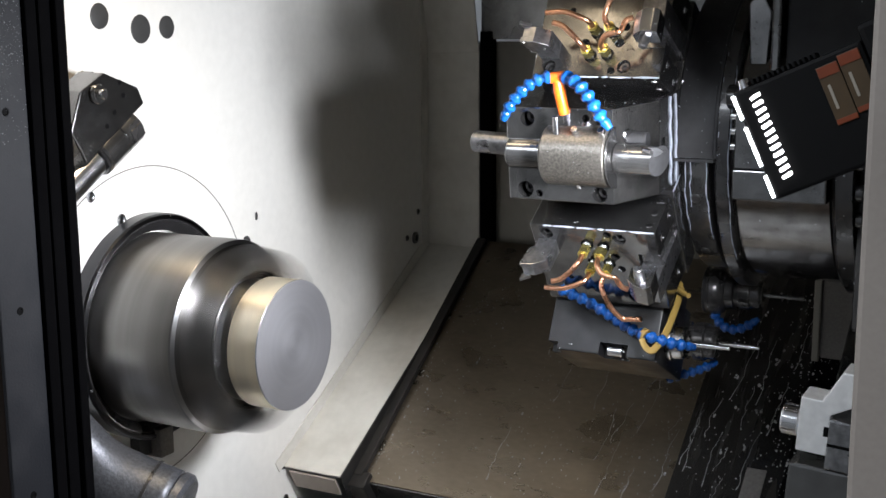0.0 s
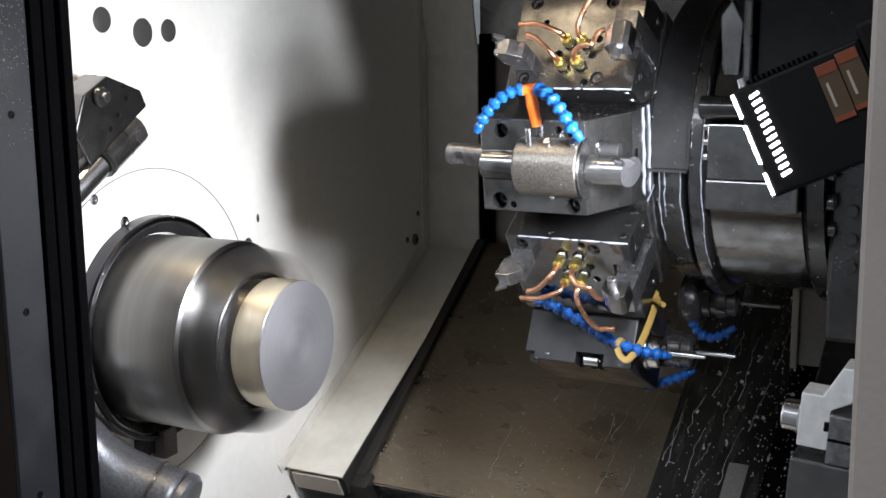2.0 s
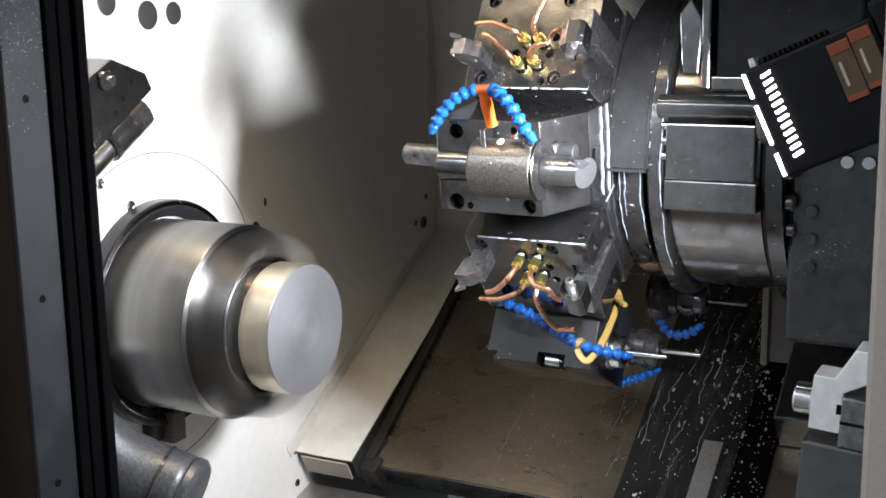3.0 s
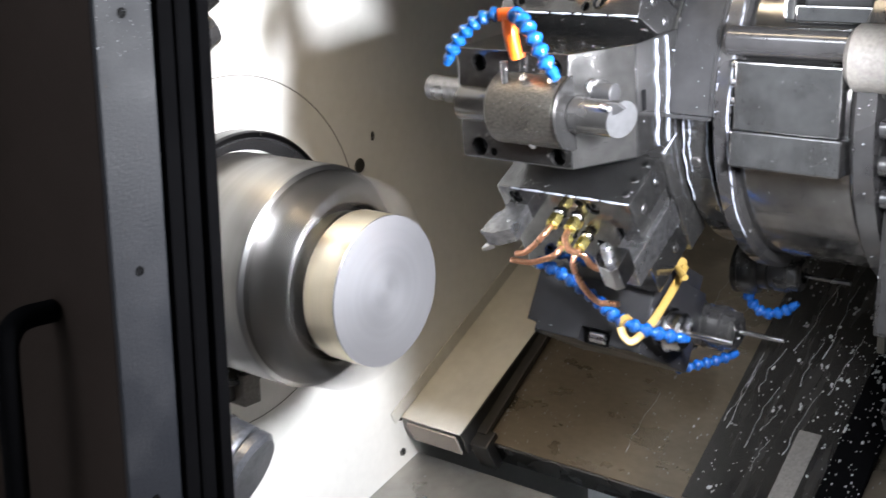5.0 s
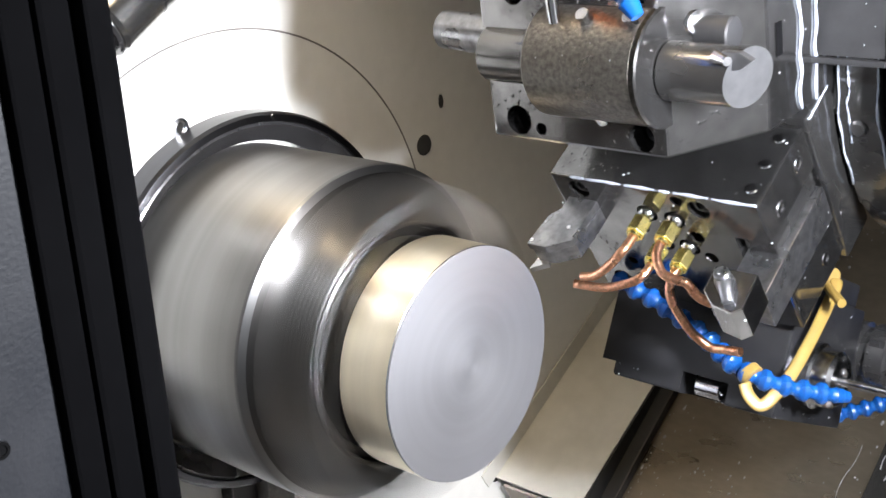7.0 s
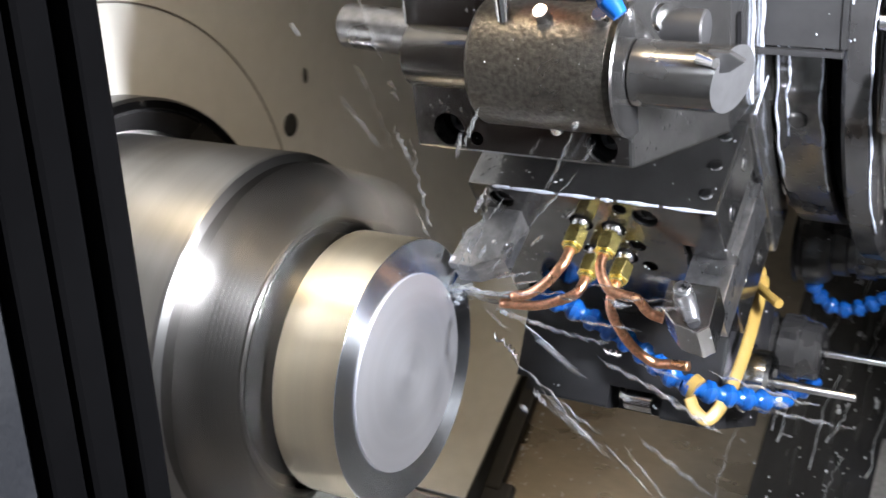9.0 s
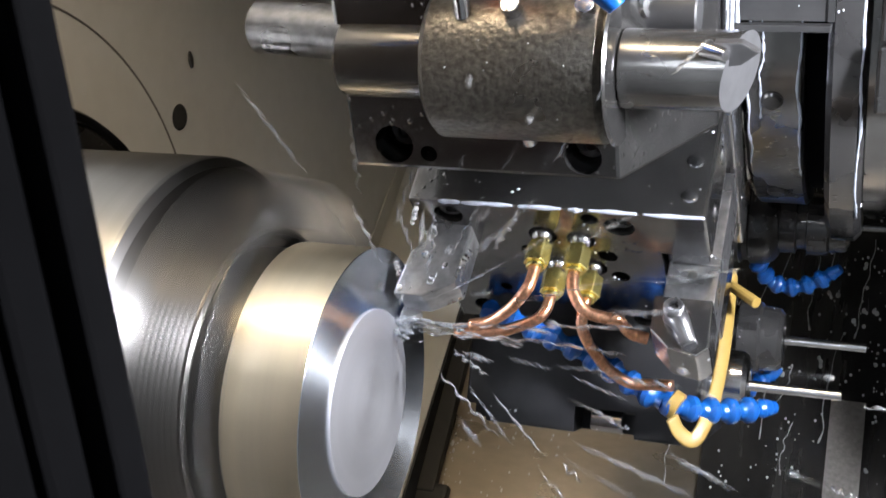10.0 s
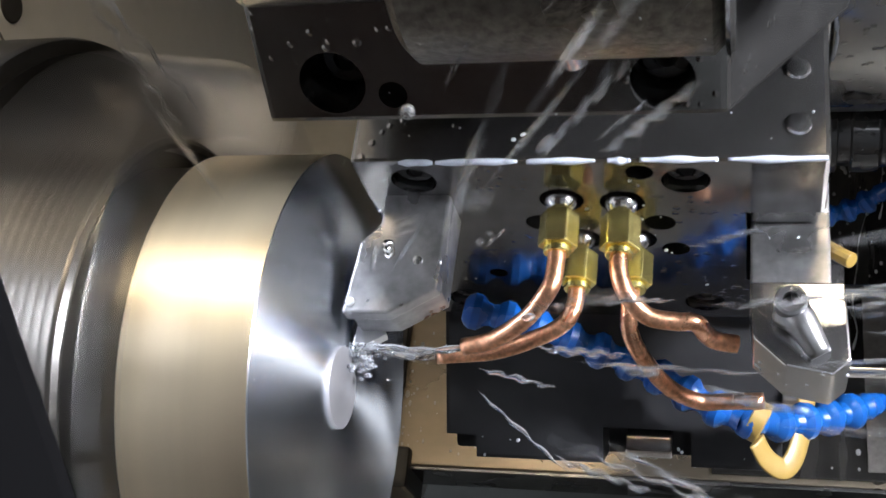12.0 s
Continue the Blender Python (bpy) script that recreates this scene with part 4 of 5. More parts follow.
        part("station_face", boxm(0.4395, 0.441, 0.10, 0.183, -0.038, 0.038, 0.0006), DARK_STEEL, turret, "", at @ Matrix.Rotation(radians(6.4 + 30 * k), 4, "X"))
    # flat panels on the housing's front
    part("front_panel", boxm(0.516, 0.628, 0.228, 0.30, 0.236, 0.306, 0.002), BLOCK_STEEL, turret, "grey steel panel")
    part("lower_panel", boxm(0.5155, 0.632, 0.224, 0.30, 0.198, 0.2355, 0.002), BLOCK_STEEL, turret, "grey steel panel")
    part("clamp_rod", rod((0.505, 0.238, 0.326), (0.634, 0.238, 0.326), 0.0155, None, 24), BLACK_OIL, turret, "black steel rod")
    part("rod_housing", rod((0.630, 0.245, 0.315), (0.73, 0.245, 0.315), 0.033, None, 32, 0.006), CASE_GREY, turret, "grey painted rod housing")
    part("top_bracket", prism([(0.52, 0.35), (0.54, 0.345), (0.545, 0.43), (0.53, 0.46), (0.515, 0.44)], 0.28, 0.34, 0.002), BLOCK_STEEL, turret, "", None).data.transform(Matrix(((1, 0, 0, 0), (0, 0, 1, 0), (0, 1, 0, 0), (0, 0, 0, 1))))
    part("side_bracket", boxm(0.548, 0.560, 0.265, 0.33, 0.345, 0.46, 0.003), DARK_STEEL, turret)
    part("top_case", boxm(0.565, 0.74, 0.275, 0.55, 0.345, 0.58, 0.004), PLATE_STEEL, turret)
    part("case_ledge", boxm(0.562, 0.64, 0.262, 0.2745, 0.345, 0.362, 0.002), BLOCK_STEEL, turret)
    part("drive_case", boxm(0.662, 0.98, 0.27, 0.66, 0.03, 0.342, 0.006), BLACK_OIL, turret, "black oily drive case")
    for x, z in ((0.69, 0.20), (0.69, 0.165), (0.69, 0.13), (0.73, 0.262), (0.755, 0.262)):
        part("case_bolt", rod((x, 0.262, z), (x, 0.2705, z), 0.008, None, 16), BRIGHT_STEEL if z > 0.25 else BLACK_OIL, turret)
    # slide that carries the turret up the slope
    part("slide_case", boxm(0.557, 0.95, 0.654, 0.845, -0.114, 0.066, 0.004), CASE_GREY, turret, "grey scraped steel case")
    part("slide_edge", boxm(0.545, 0.5562, 0.649, 0.845, -0.119, 0.066, 0.002), BACK_STEEL, turret, "brown wiper edge")
    part("slide_base", boxm(0.56, 0.98, 0.739, 0.855, 0.0665, 0.386, 0.006), BLACK_OIL, turret)
    build_boring_holder(turret)
    build_tool_block(turret, station(33.5, 0.1847, 0.1223))
    build_tool_block(turret, station(-26.5, 0.208, 0.435) @ Matrix.Translation((0, -0.051, 0)) @ Matrix.Diagonal((1, -1, 1, 1)))
    # station below: closed block with driven tools
    m = station(63.5, 0.0, 0.0)
    low = part("driven_tool_block", prism([(0.270, -0.335), (0.425, -0.335), (0.425, -0.202), (0.270, -0.202)], -0.175, -0.075, 0.002), DRIVEN_BLACK, turret, "black oily driven-tool block", m)
    carve(low, [boxm(0.262, 0.285, -0.225, -0.19, -0.086, -0.05), boxm(0.345, 0.385, -0.228, -0.19, -0.092, -0.05)])
    part("block_ledge", prism([(0.278, -0.33), (0.418, -0.33), (0.418, -0.215), (0.278, -0.215)], -0.195, -0.1755, 0.002), DRIVEN_BLACK, low)
    part("pocket_screw", socket_screw_mesh(0.0085), BRIGHT_STEEL, low, "", Matrix.Translation((0.279, -0.212, -0.0865)))
    part("pocket_screw", rod((0.355, -0.213, -0.084), (0.376, -0.213, -0.084), 0.0075, None, 18), BRIGHT_STEEL, low)
    for y, z, x, r in ((0.278, -0.011, 0.396, 0.026), (0.395, -0.038, 0.408, 0.0275), (0.490, 0.018, 0.448, 0.025)):
        spin = part("driven_spindle", lathe([(0, 0), (0, r), (0.012, r), (0.013, r * 0.85), (0.020, r * 0.85), (0.021, r), (0.036, r), (0.038, r * 0.90), (0.050, r * 0.86), (0.053, r * 0.74), (0.0535, r * 0.4), (0.0505, r * 0.36), (0.0505, 0)], 48), BRIGHT_STEEL if y < 0.3 else BLACK_OIL, turret, "steel collet nut" if y < 0.3 else "black collet nut", Matrix.Translation((x, y, z)))
        part("drill", rod((0.0508, 0, 0), (0.112, 0, 0), 0.0036, 0.0032, 16), BRIGHT_STEEL if y < 0.45 else DARK_STEEL, spin, "slim steel drill")
        part("spindle_base", lathe([(-0.06 if y < 0.45 else -0.031, 0), (-0.06 if y < 0.45 else -0.031, r * 1.42), (-0.030, r * 1.42), (-0.028, r * 1.32), (-0.024, r * 1.32), (-0.022, r * 1.42), (-0.010, r * 1.40), (-0.004, r * 1.28), (-0.0005, r * 1.1), (-0.0005, 0)], 48), BLACK_OIL, spin, "ringed black housing")
        for k in range(6):
            a = radians(60 * k + 15)
            part("nut_notch", boxm(0.022, 0.035, r * 0.93, r * 1.012, -0.003, 0.003, 0.0005), BLACK_OIL, spin, "", Matrix.Rotation(a, 4, "X"))
    part("hose_collar", rod((0.432, 0.478, 0.040), (0.430, 0.478, 0.022), 0.008, None, 16), ORANGE_PLASTIC, turret, "orange hose collar")
    hose(turret, None, [(0.290, 0.212, 0.062), (0.320, 0.214, 0.052), (0.345, 0.216, 0.040), (0.3687, 0.217, 0.0275), (0.392, 0.206, 0.020), (0.4133, 0.2006, 0.0150), (0.440, 0.220, 0.003), (0.463, 0.242, -0.005)], 0.0084, 0.0140)
    hose(turret, None, [(0.400, 0.355, -0.088), (0.425, 0.375, -0.082), (0.445, 0.392, -0.075), (0.458, 0.404, -0.068)], 0.0075, 0.0115)
    hose(turret, None, [(0.430, 0.478, 0.020), (0.428, 0.48, 0.002), (0.434, 0.485, -0.025), (0.452, 0.4886, -0.040), (0.476, 0.490, -0.034), (0.496, 0.490, -0.018)], 0.0080, 0.0120)
    tie = [(0.4265, 0.306, 0.062), (0.4330, 0.300, 0.060), (0.4345, 0.285, 0.050), (0.4360, 0.255, 0.032), (0.4350, 0.225, 0.013), (0.4310, 0.203, 0.001), (0.4255, 0.1935, -0.0035), (0.418, 0.191, 0.003), (0.4135, 0.192, 0.012)]
    part("cable_tie", sweep(tie, 0.0011, 10, 4.4), YELLOW_TIE, turret, "yellow plastic cable tie")
    part("tie_band", rod((0.4100, 0.2025, 0.0165), (0.4165, 0.2008, 0.0135), 0.0090, None, 20), YELLOW_TIE, turret, "yellow band round the hose")
    part("tie_nozzle", join(rod((0.418, 0.308, 0.060), (0.430, 0.300, 0.064), 0.0065, None, 16), rod((0.428, 0.290, 0.060), (0.454, 0.262, 0.059), 0.0036, None, 12)), YELLOW_TIE, turret, "yellow nozzle")
    return turret



def wet_turret(turret):
    """Coolant drops on the parts that the spray reaches."""
    amounts = {"boring_bar_holder": (150, 0.0004, 0.0013), "barrel": (90, 0.0003, 0.0010), "base_plate": (50, 0.0004, 0.0014), "tool_block": (150, 0.0004, 0.0013), "mounting_plate": (60, 0.0004, 0.0014), "tool_shank": (45, 0.0004, 0.0010),
               "second_tool": (25, 0.0004, 0.0012), "turning_tool": (16, 0.0004, 0.0010), "disc": (260, 0.0004, 0.0016), "index_flange": (160, 0.0004, 0.0018), "cover_plate": (130, 0.0003, 0.0010), "housing": (120, 0.0004, 0.0012), "rear_flange": (90, 0.0004, 0.0014),
               "front_panel": (60, 0.0003, 0.0009), "lower_panel": (40, 0.0003, 0.0009), "drive_case": (170, 0.0006, 0.0018), "driven_tool_block": (120, 0.0004, 0.0014), "spindle_base": (40, 0.0004, 0.0013), "driven_spindle": (30, 0.0003, 0.0010), "top_case": (60, 0.0004, 0.0014)}
    for k, ob in enumerate(list(turret.children_recursive)):
        kind = ob.name.split(".")[0]
        if kind in amounts and ob.parent and (ob.parent == turret or ob.parent.parent == turret):
            if ob.parent != turret and kind not in ("barrel", "base_plate", "mounting_plate", "tool_shank", "second_tool", "turning_tool", "spindle_base"):
                continue
            count, small, large = amounts[kind]
            scatter_drops(ob, round(count * 0.7), small * 0.8, large * 0.75, 100 + k)


def build_saddle():
    saddle = thing("turret_saddle", "dark oily saddle that carries the turret along the slope", "saddle", Matrix.Translation((0, 0, AX)))
    cov = Matrix.Translation((0, 0.353, cover_height(0.353))) @ Matrix.Rotation(radians(SLOPE), 4, "X")
    # added dark sheet: the turret's shade and reflection, moving along with it
    part("sliding_cover", boxm(0.384, 0.548, 0.004, 0.56, 0.001, 0.004, 0.0008), COVER_SHADED, saddle, "dark sheet imitating the turret's shade and reflection on the way cover", cov)
    part("pale_patch", boxm(0.492, 0.522, 0.01, 0.147, 0.0045, 0.006, 0.0004), CASE_GREY, saddle, "grey metal patch", cov)
    part("trench", boxm(0.5485, 0.60, 0.004, 0.56, 0.001, 0.012, 0.002), RUBBER, saddle, "", cov)
    part("slide_box", boxm(0.601, 0.9, 0.16, 0.56, 0.001, 0.07, 0.004), DARK_STEEL, saddle, "", cov)
    return saddle


# ---- work light and jaws at the open end ----
def build_work_light():
    # x along the lit side, y towards the back, z up the row of lights
    o = Vector((0.616, -0.088, 0.298 + AX))
    up = (Vector((0.576, -0.022, 0.346)) - Vector((0.623, -0.021, 0.242))).normalized()
    side = Vector((0.905, 0.10, 0.412)).normalized()
    side = (side - up * side.dot(up)).normalized()
    out = side.cross(up)
    m = Matrix(((*[side[0], -out[0], up[0]], o[0]), (*[side[1], -out[1], up[1]], o[1]), (*[side[2], -out[2], up[2]], o[2]), (0, 0, 0, 1)))
    if m.to_3x3().determinant() < 0:
        m = Matrix(((side[0], out[0], up[0], o[0]), (side[1], out[1], up[1], o[1]), (side[2], out[2], up[2], o[2]), (0, 0, 0, 1)))
    light = thing("work_light", "black battery work light with a row of glowing white slots", "work light", m @ Matrix.Diagonal((0.95, 0.95, 0.95, 1)))
    part("body", boxm(0.0, 0.136, 0.0, 0.05, -0.06, 0.06, 0.004), LAMP_BLACK, light)
    part("battery_case", boxm(0.1365, 0.20, 0.002, 0.048, -0.05, 0.075, 0.006), LAMP_BLACK, light)
    for k in range(12):
        part("led_slot", sweep([(0.016, -0.0008, 0.047 - 0.0080 * k), (0.0265, -0.0008, 0.049 - 0.0080 * k)], 0.0019, 8, 1.0, 1), LED_GLOW, light, "glowing white slot")
    for a, b in ((0.057, 0.030), (0.022, -0.022), (-0.032, -0.057)):
        part("led_strip", boxm(-0.0016, 0.0018, -0.0016, 0.004, b, a, 0.0008), LED_GLOW, light, "glowing edge strip")
    for k in range(13):
        part("cooling_fin", boxm(0.022 + 0.0055 * k, 0.025 + 0.0055 * k, 0.004, 0.046, 0.0605, 0.066, 0.0006), LAMP_BLACK, light)
    part("stud", rod((0.014, 0.012, 0.060), (0.014, 0.012, 0.070), 0.007, 0.0055, 18), BRIGHT_STEEL, light, "bright stud")
    part("arm", boxm(0.09, 0.446, 0.051, 0.066, -0.01, 0.03, 0.003), LAMP_BLACK, light)
    for k, x in enumerate((0.086, 0.109)):
        cell = part("printed_cell", boxm(x, x + 0.022, -0.0016, -0.0002, -0.012 + 0.004 * k, 0.050 + 0.004 * k, 0.0004), LABEL_BROWN, light, "brown printed battery picture")
        part("cell_end", boxm(x + 0.0005, x + 0.0215, -0.0026, -0.0018, 0.0385 + 0.004 * k, 0.0495 + 0.004 * k, 0.0003), LABEL_ORANGE, cell)
        part("cell_foot", boxm(x + 0.0005, x + 0.0215, -0.0026, -0.0018, -0.0115 + 0.004 * k, -0.006 + 0.004 * k, 0.0003), LABEL_ORANGE, cell)
        part("print_bar", boxm(x + 0.005, x + 0.0080, -0.0026, -0.0018, 0.004 + 0.004 * k, 0.030 + 0.004 * k, 0.0003), LABEL_PALE, cell)
    return light


def build_counter_jaws():
    jaws = thing("counter_chuck_jaw", "bright steel stepped jaw at the machine's far end", "chuck jaw", Matrix.Translation((0.66, -0.085, 0.02 + AX)) @ Matrix.Rotation(radians(4), 4, "Y"))
    # jaw looks lit through its pale colour; the beam points away
    part("jaw_body", prism([(0.015, -0.02), (0.045, -0.02), (0.045, 0.022), (0.075, 0.04), (0.075, 0.068), (0.052, 0.068), (0.036, 0.036), (0.015, 0.036)], -0.02, 0.02, 0.0015), MATTE_STEEL, jaws).data.transform(Matrix(((1, 0, 0, 0), (0, 0, 1, 0), (0, 1, 0, 0), (0, 0, 0, 1))))
    part("pin", rod((-0.004, 0, 0.004), (0.0145, 0, 0.004), 0.016, None, 36, 0.002), BRIGHT_STEEL, jaws, "polished steel pin")
    # slot and serration are proud strips with their shade painted on
    part("jaw_slot", boxm(0.040, 0.0462, -0.0208, -0.0200, 0.000, 0.010, 0.0002), RECESS_SHADE, jaws)
    part("serration", boxm(0.0462, 0.110, -0.0310, -0.0302, -0.006, -0.003, 0.0002), RECESS_SHADE, jaws)
    part("seat", boxm(0.0460, 0.12, -0.03, 0.03, -0.03, 0.021, 0.002), TOOL_STEEL, jaws)
    part("base", boxm(0.012, 0.25, -0.03, 0.04, -0.40, -0.0305, 0.003), DARK_STEEL, jaws)


# ---- coolant: specks that lie still, drops and chips that fly ----
def join_run(bm, rng, x, y, long, r, height):
    """One wandering run of coolant down the slope, with a drop at its foot."""
    pts, drift = [], 0.0
    for k in range(9):
        drift += rng.uniform(-0.0045, 0.0030)
        pts.append((x + drift, y - long * k / 8, height))
    wide = [rng.uniform(0.5, 1.3) for _ in range(60)]
    sub = sweep(pts, lambda q: r * wide[int(q * 58)] * (1 + 1.2 * max(0, q - 0.85) / 0.15), 6, 1.0, 4)
    me = bpy.data.meshes.new("run")
    sub.to_mesh(me)
    sub.free()
    bm.from_mesh(me)
    bpy.data.meshes.remove(me)


def build_specks():
    rng = random.Random(4)
    bm = bmesh.new()

    def dome(p, r, m):
        res = bmesh.ops.create_icosphere(bm, subdivisions=1, radius=1.0)
        for v in res["verts"]:
            v.co = m @ Vector((p[0] + v.co.x * r[0], p[1] + v.co.y * r[1], p[2] + v.co.z * r[2]))

    cov = Matrix.Translation((0, 0.353, cover_height(0.353) + AX)) @ Matrix.Rotation(radians(SLOPE), 4, "X")
    for k in range(900):
        x, y = rng.uniform(-0.11, 0.5) ** 1, rng.uniform(0.01, 0.5)
        if rng.random() < 0.55:
            x = rng.uniform(0.10, 0.55)
        elif rng.random() < 0.5:
            x = -0.115 + 0.12 * rng.random() ** 2
        r = rng.uniform(0.0005, 0.0012) * (1.9 if rng.random() < 0.1 else 1.0)
        dome((x, y, 0.0003), (r, r * rng.uniform(1, 2.2), r * 0.35), cov)
    ob = tagged(part("coolant_specks", bm, SPECK), "pale dried coolant specks on the way cover", "coolant specks", kind="stuff")
    bm = bmesh.new()
    for k in range(14):
        x, y = rng.uniform(0.05, 0.38), rng.uniform(0.10, 0.45)
        join_run(bm, rng, x, y, rng.uniform(0.05, 0.13), 0.00035, 0.0004)
    # drops that ride on the shade sheet and in the trench beside it
    drops = bmesh.new()
    for k in range(520):
        x = 0.548 + 0.03 * rng.gauss(0, 1) if k % 2 else rng.uniform(0.39, 0.60)
        x, y = min(max(x, 0.388), 0.598), rng.uniform(0.01, 0.52)
        if 0.49 < x < 0.524 and y < 0.15:
            continue
        r = rng.uniform(0.0005, 0.0014) * (2.0 if rng.random() < 0.12 else 1.0)
        res = bmesh.ops.create_icosphere(drops, subdivisions=1, radius=1.0)
        for v in res["verts"]:
            v.co = Vector((x + v.co.x * r, y + v.co.y * r * 1.4, (0.0123 if x > 0.5485 else 0.0043) + v.co.z * r * 0.5))
    for k in range(13):
        join_run(drops, rng, rng.uniform(0.395, 0.535), rng.uniform(0.12, 0.50), rng.uniform(0.04, 0.15), 0.00042, 0.0043)
    for k in range(24):
        x, y = rng.uniform(0.40, 0.59), rng.uniform(0.02, 0.5)
        if 0.485 < x < 0.53 and y < 0.16:
            continue
        for j in range(rng.randint(2, 5)):
            q = rng.uniform(0.0008, 0.0022)
            res = bmesh.ops.create_icosphere(drops, subdivisions=2, radius=1.0)
            ox, oy = rng.gauss(0, 0.002), rng.gauss(0, 0.004)
            for v in res["verts"]:
                v.co = Vector((x + ox + v.co.x * q, y + oy + v.co.y * q * 1.5, (0.0123 if x > 0.5485 else 0.0043) + v.co.z * q * 0.3))
    ob = part("coolant_drops", drops, SPECK, saddle, "", Matrix.Translation((0, 0, -AX)) @ cov)
    tagged(ob, "pale coolant drops on the dark shade sheet", "", kind="stuff")
    runs = part("coolant_runs", bm, SPECK, None, "", cov)
    tagged(runs, "thin pale runs of dried coolant on the way cover", "coolant runs", kind="stuff")


SPECK = material("dried_coolant", (0.34, 0.34, 0.34), 0.35, 0, 0.2, 60, 0.0)
FLYING = []


JETS = []


def beaded(rng, long, r, twist):
    """A torn, twisted string of liquid along x."""
    n = 14
    pts = [(long * (i / n - 0.5), twist * math.sin(i * 1.9 + 0.4 * rng.random()), twist * math.cos(i * 1.9)) for i in range(n + 1)]
    phase, beats = rng.uniform(0, 6), rng.uniform(5, 9)
    return sweep(pts, lambda q: r * (0.22 + 0.78 * abs(math.sin(beats * math.pi * q / 2 + phase))) * (1 - 0.75 * abs(2 * q - 1) ** 2), 8, 0.8, 3)


def build_spray():
    """Drops, threads and chips thrown from the cutting edge."""
    rng = random.Random(11)
    for k in range(72):
        if k % 7 == 3:
            name, label, category, mat = "metal_chip", "small curled bright steel chip", "chip", BRIGHT_STEEL
            turns = rng.uniform(2, 4)
            pts = [(0.0016 * i, 0.0016 * math.cos(turns * i * 0.6), 0.0016 * math.sin(turns * i * 0.6)) for i in range(9)]
            bm = sweep(pts, 0.0005, 6, 1.8, 3)
        elif k % 7 == 5:
            name, label, category, mat = "coolant_drop", "clear flying drop of coolant", "coolant", WATER
            q = rng.uniform(0.0010, 0.0022)
            bm = lathe([(q * 1.5 * math.cos(a), q * math.sin(a)) for a in [math.pi * i / 8 for i in range(9)]], 12)
        else:
            name, label, category, mat = "coolant_thread", "clear beaded thread of thrown coolant", "coolant", WATER
            bm = beaded(rng, rng.uniform(0.018, 0.070), rng.uniform(0.0006, 0.0014), rng.uniform(0.0002, 0.0012))
        ob = tagged(part(name, bm, mat), label, category, "spray from the cut")
        FLYING.append(ob)
    # jets between the tubes' mouths and the insert, and the splash on it, in the turret's axes
    m = station(33.5, 0.1847, 0.1223)
    tip = Vector((0.2625, -0.005, 0.0565))
    for mouth in ((0.3055, -0.007, 0.052), (0.2915, -0.022, 0.050)):
        a = Vector(mouth)
        line = [m @ (a.lerp(tip, q) + Vector((0, 0.0035 * math.sin(math.pi * q), 0.002 * math.sin(5 * q)))) for q in (0, 0.2, 0.4, 0.6, 0.8, 1.0)]
        jet = part("coolant_jet", sweep(line, lambda q: 0.0015 * (0.6 + 0.5 * abs(math.sin(13 * q))), 10, 0.9, 5), WATER)
        JETS.append(tagged(jet, "clear coolant jet from a copper tube to the insert", "coolant", "spray from the cut"))
    bm = bmesh.new()
    for k in range(90):
        d = Vector((rng.uniform(-0.25, 1), rng.gauss(0, 0.45), rng.gauss(0.1, 0.4)))
        p = m @ (tip + d * 0.016 * rng.random() ** 1.5 + Vector((0.001, 0, 0)))
        q = rng.uniform(0.0004, 0.0015)
        bmesh.ops.create_icosphere(bm, subdivisions=1, radius=1.0, matrix=Matrix.Translation(p) @ Matrix.Diagonal((q * 1.8, q, q, 1)))
    for f in bm.faces:
        f.smooth = True
    JETS.append(tagged(part("coolant_splash", bm, WATER), "splash of coolant drops at the cutting edge", "coolant", "spray from the cut"))


build_enclosure()
build_wall_fittings()
door = build_door()
spindle = build_spindle()
turret = build_turret()
wet_turret(turret)
saddle = build_saddle()
build_work_light()
build_counter_jaws()
build_specks()
build_spray()


def between(rows, t, k=1):
    """The value at t, by straight lines between rows."""
    return float(np.interp(t, [r[0] for r in rows], [r[k] for r in rows]))


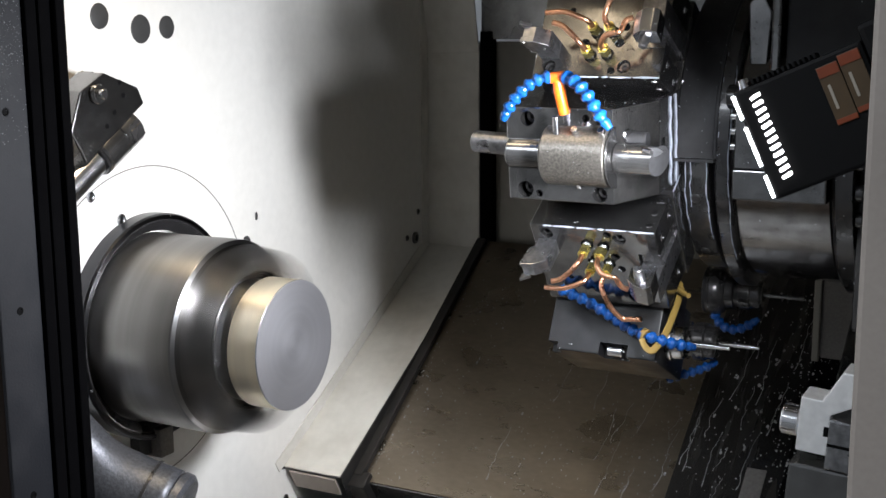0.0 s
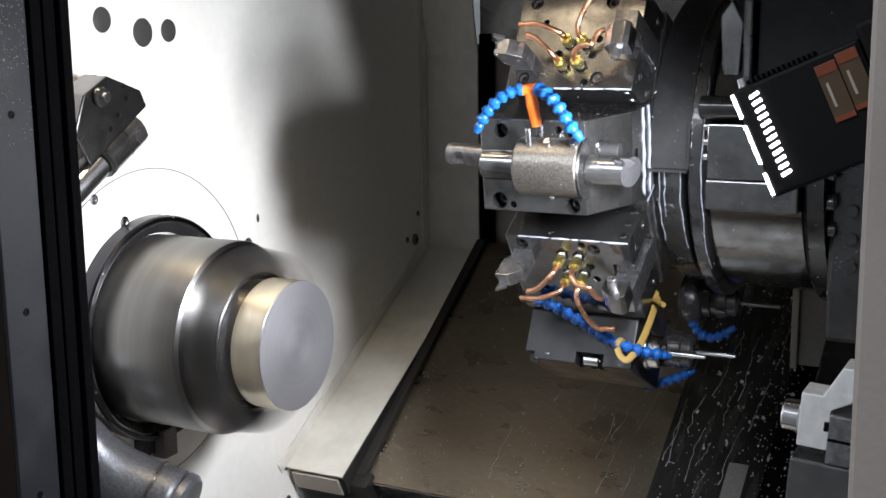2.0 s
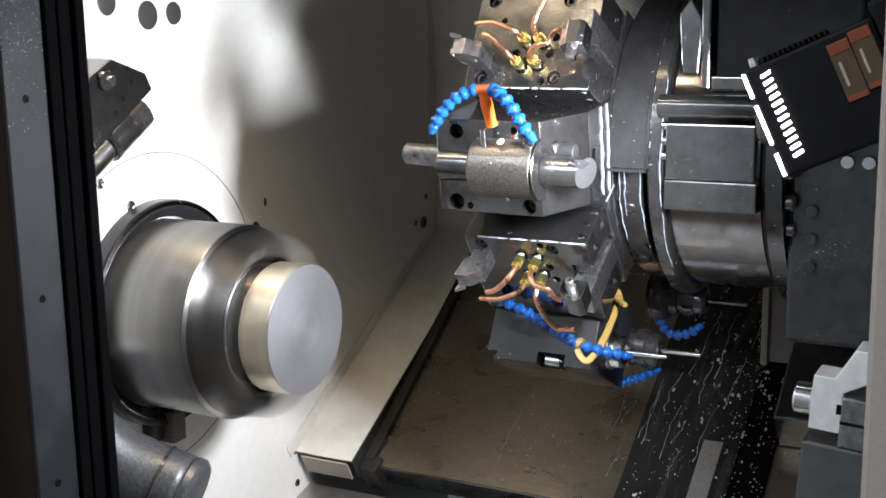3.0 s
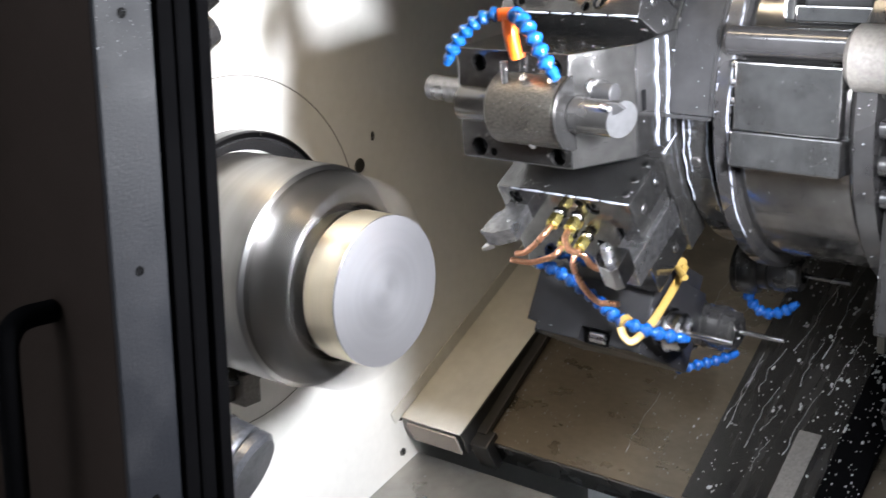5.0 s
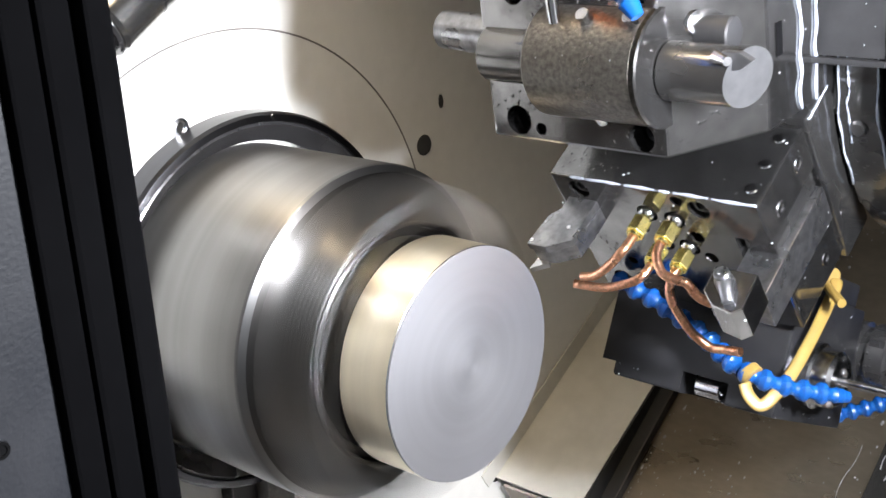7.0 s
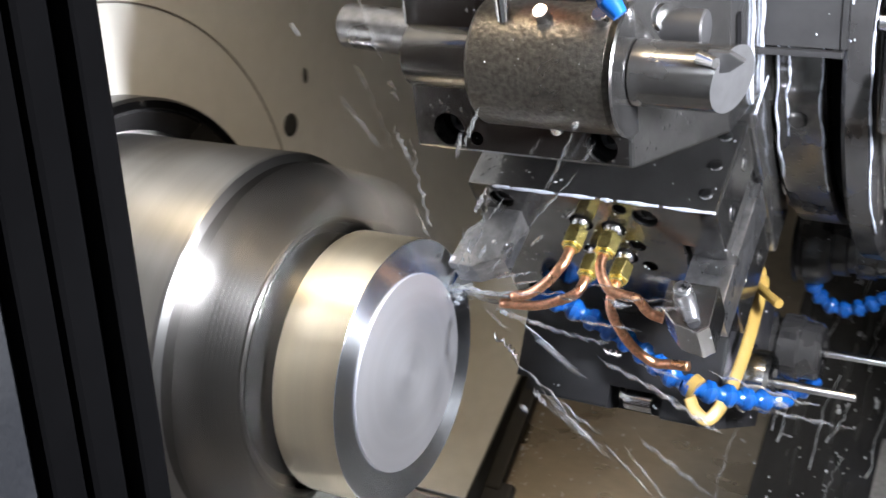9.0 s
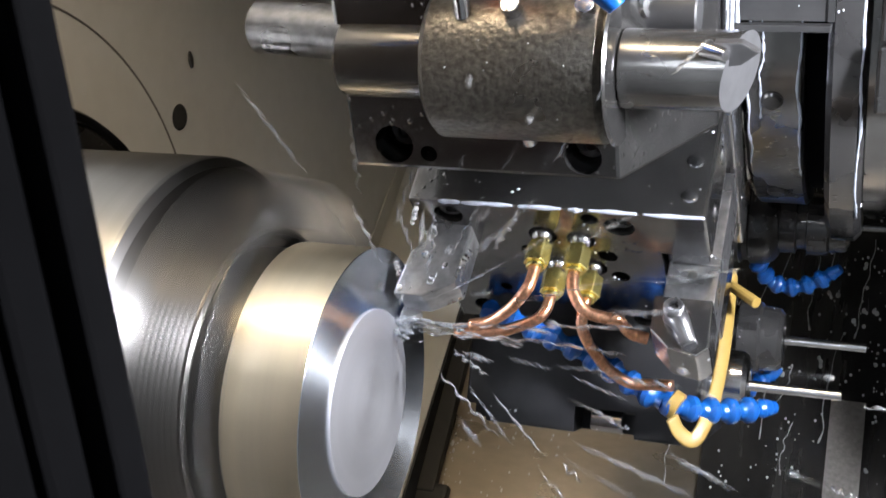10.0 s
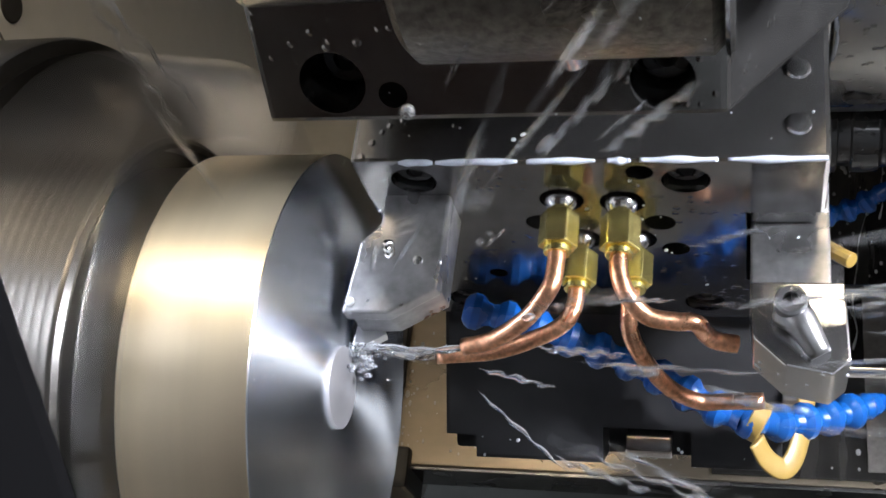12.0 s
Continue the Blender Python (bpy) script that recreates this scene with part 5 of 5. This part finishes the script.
def motions():
    s, c = math.sin(radians(SLANT)), math.cos(radians(SLANT))
    walk(turret, [(t, pose(dx, ds * c, AX + ds * s)) for t, dx, ds in TURRET])
    walk(saddle, [(t, pose(dx, 0, AX)) for t, dx, ds in TURRET])
    walk(door, [(t, pose(dx, 0, AX)) for t, dx in DOOR])
    walk(spindle, [(k / FPS, pose(0, 0, AX, 88.0 * k)) for k in range(0, 12 * FPS + 1)])
    # each ring of the face's skin sinks as the tool passes it
    for ring, r in RINGS:
        radii = [q[1] for q in FACE_CUT][::-1]
        when = float(np.interp(r, radii, [q[0] for q in FACE_CUT][::-1]))
        if r < radii[0]:
            walk(ring, [(0.0, pose(0, 0, 0)), (12.0, pose(0, 0, 0))])
        else:
            walk(ring, [(0.0, pose(0, 0, 0)), (when - 0.04, pose(0, 0, 0)), (when + 0.04, pose(-CUT_DEPTH - 0.0006, 0, 0)), (12.0, pose(-CUT_DEPTH - 0.0006, 0, 0))])
    # jets and splash: wait inside the tool block, then stand at the cut
    m = station(33.5, 0.1847, 0.1223)
    inside = m.to_3x3() @ Vector((0.035, -0.02, -0.095))
    for ob in JETS:
        rows = []
        for t, dx, ds in [(q[0], q[1], q[2]) for q in TURRET] + [(7.30, between(TURRET, 7.30, 1), between(TURRET, 7.30, 2)), (7.42, between(TURRET, 7.42, 1), between(TURRET, 7.42, 2))]:
            at = Vector((dx, ds * c, AX + ds * s)) + (inside if t < 7.4 else Vector())
            rows.append((t, Matrix.Translation(at)))
        walk(ob, sorted(rows, key=lambda q: q[0]))
    # spray: waits inside the tool block, then flies off again and again
    rng = random.Random(5)
    wait = m @ Vector((0.345, -0.03, -0.04))
    fans = [(0.95, -0.25, 0.30), (0.90, -0.30, 0.12), (0.70, -0.40, 0.75), (0.90, -0.35, -0.12), (0.45, -0.55, 0.80), (0.95, -0.20, 0.05), (0.60, -0.45, 0.95), (-0.10, -0.35, 0.90), (0.75, -0.30, -0.40)]

    def carried(t, point):
        dx, ds = between(TURRET, t, 1), between(TURRET, t, 2)
        return Vector((dx, ds * c, AX + ds * s)) + point

    cut_at = m @ Vector((0.2625, -0.005, 0.058))
    for k, ob in enumerate(FLYING):
        rows = [(q[0], Matrix.Translation(carried(q[0], wait))) for q in TURRET if q[0] < 7.3]
        t = 7.4 + 0.011 * k
        rows.append((t - 0.034, Matrix.Translation(carried(t - 0.034, wait))))
        while True:
            d = Vector([f + rng.uniform(-0.14, 0.14) for f in fans[(k + rng.choice((0, 0, 1, 5))) % len(fans)]]).normalized()
            reach, dur = rng.uniform(0.07, 0.26), rng.uniform(0.35, 0.80)
            turn = d.to_track_quat("X", "Z").to_matrix().to_4x4() @ Matrix.Rotation(rng.uniform(-0.25, 0.25), 4, "Z")
            a = carried(t, cut_at)
            if t + dur > 11.9:
                # the last flight ends with the clip
                rows.append((t, Matrix.Translation(a + d * 0.045) @ turn))
                rows.append((12.0, Matrix.Translation(a + d * reach) @ turn))
                break
            rows.append((t, Matrix.Translation(a + d * 0.045) @ turn))
            rows.append((t + dur * 0.5, Matrix.Translation(a + d * (0.045 + reach * 0.5)) @ turn))
            rows.append((t + dur, Matrix.Translation(a + d * (0.045 + reach) + Vector((0, 0, -0.02))) @ turn))
            t += dur + 0.034
        walk(ob, rows)


motions()
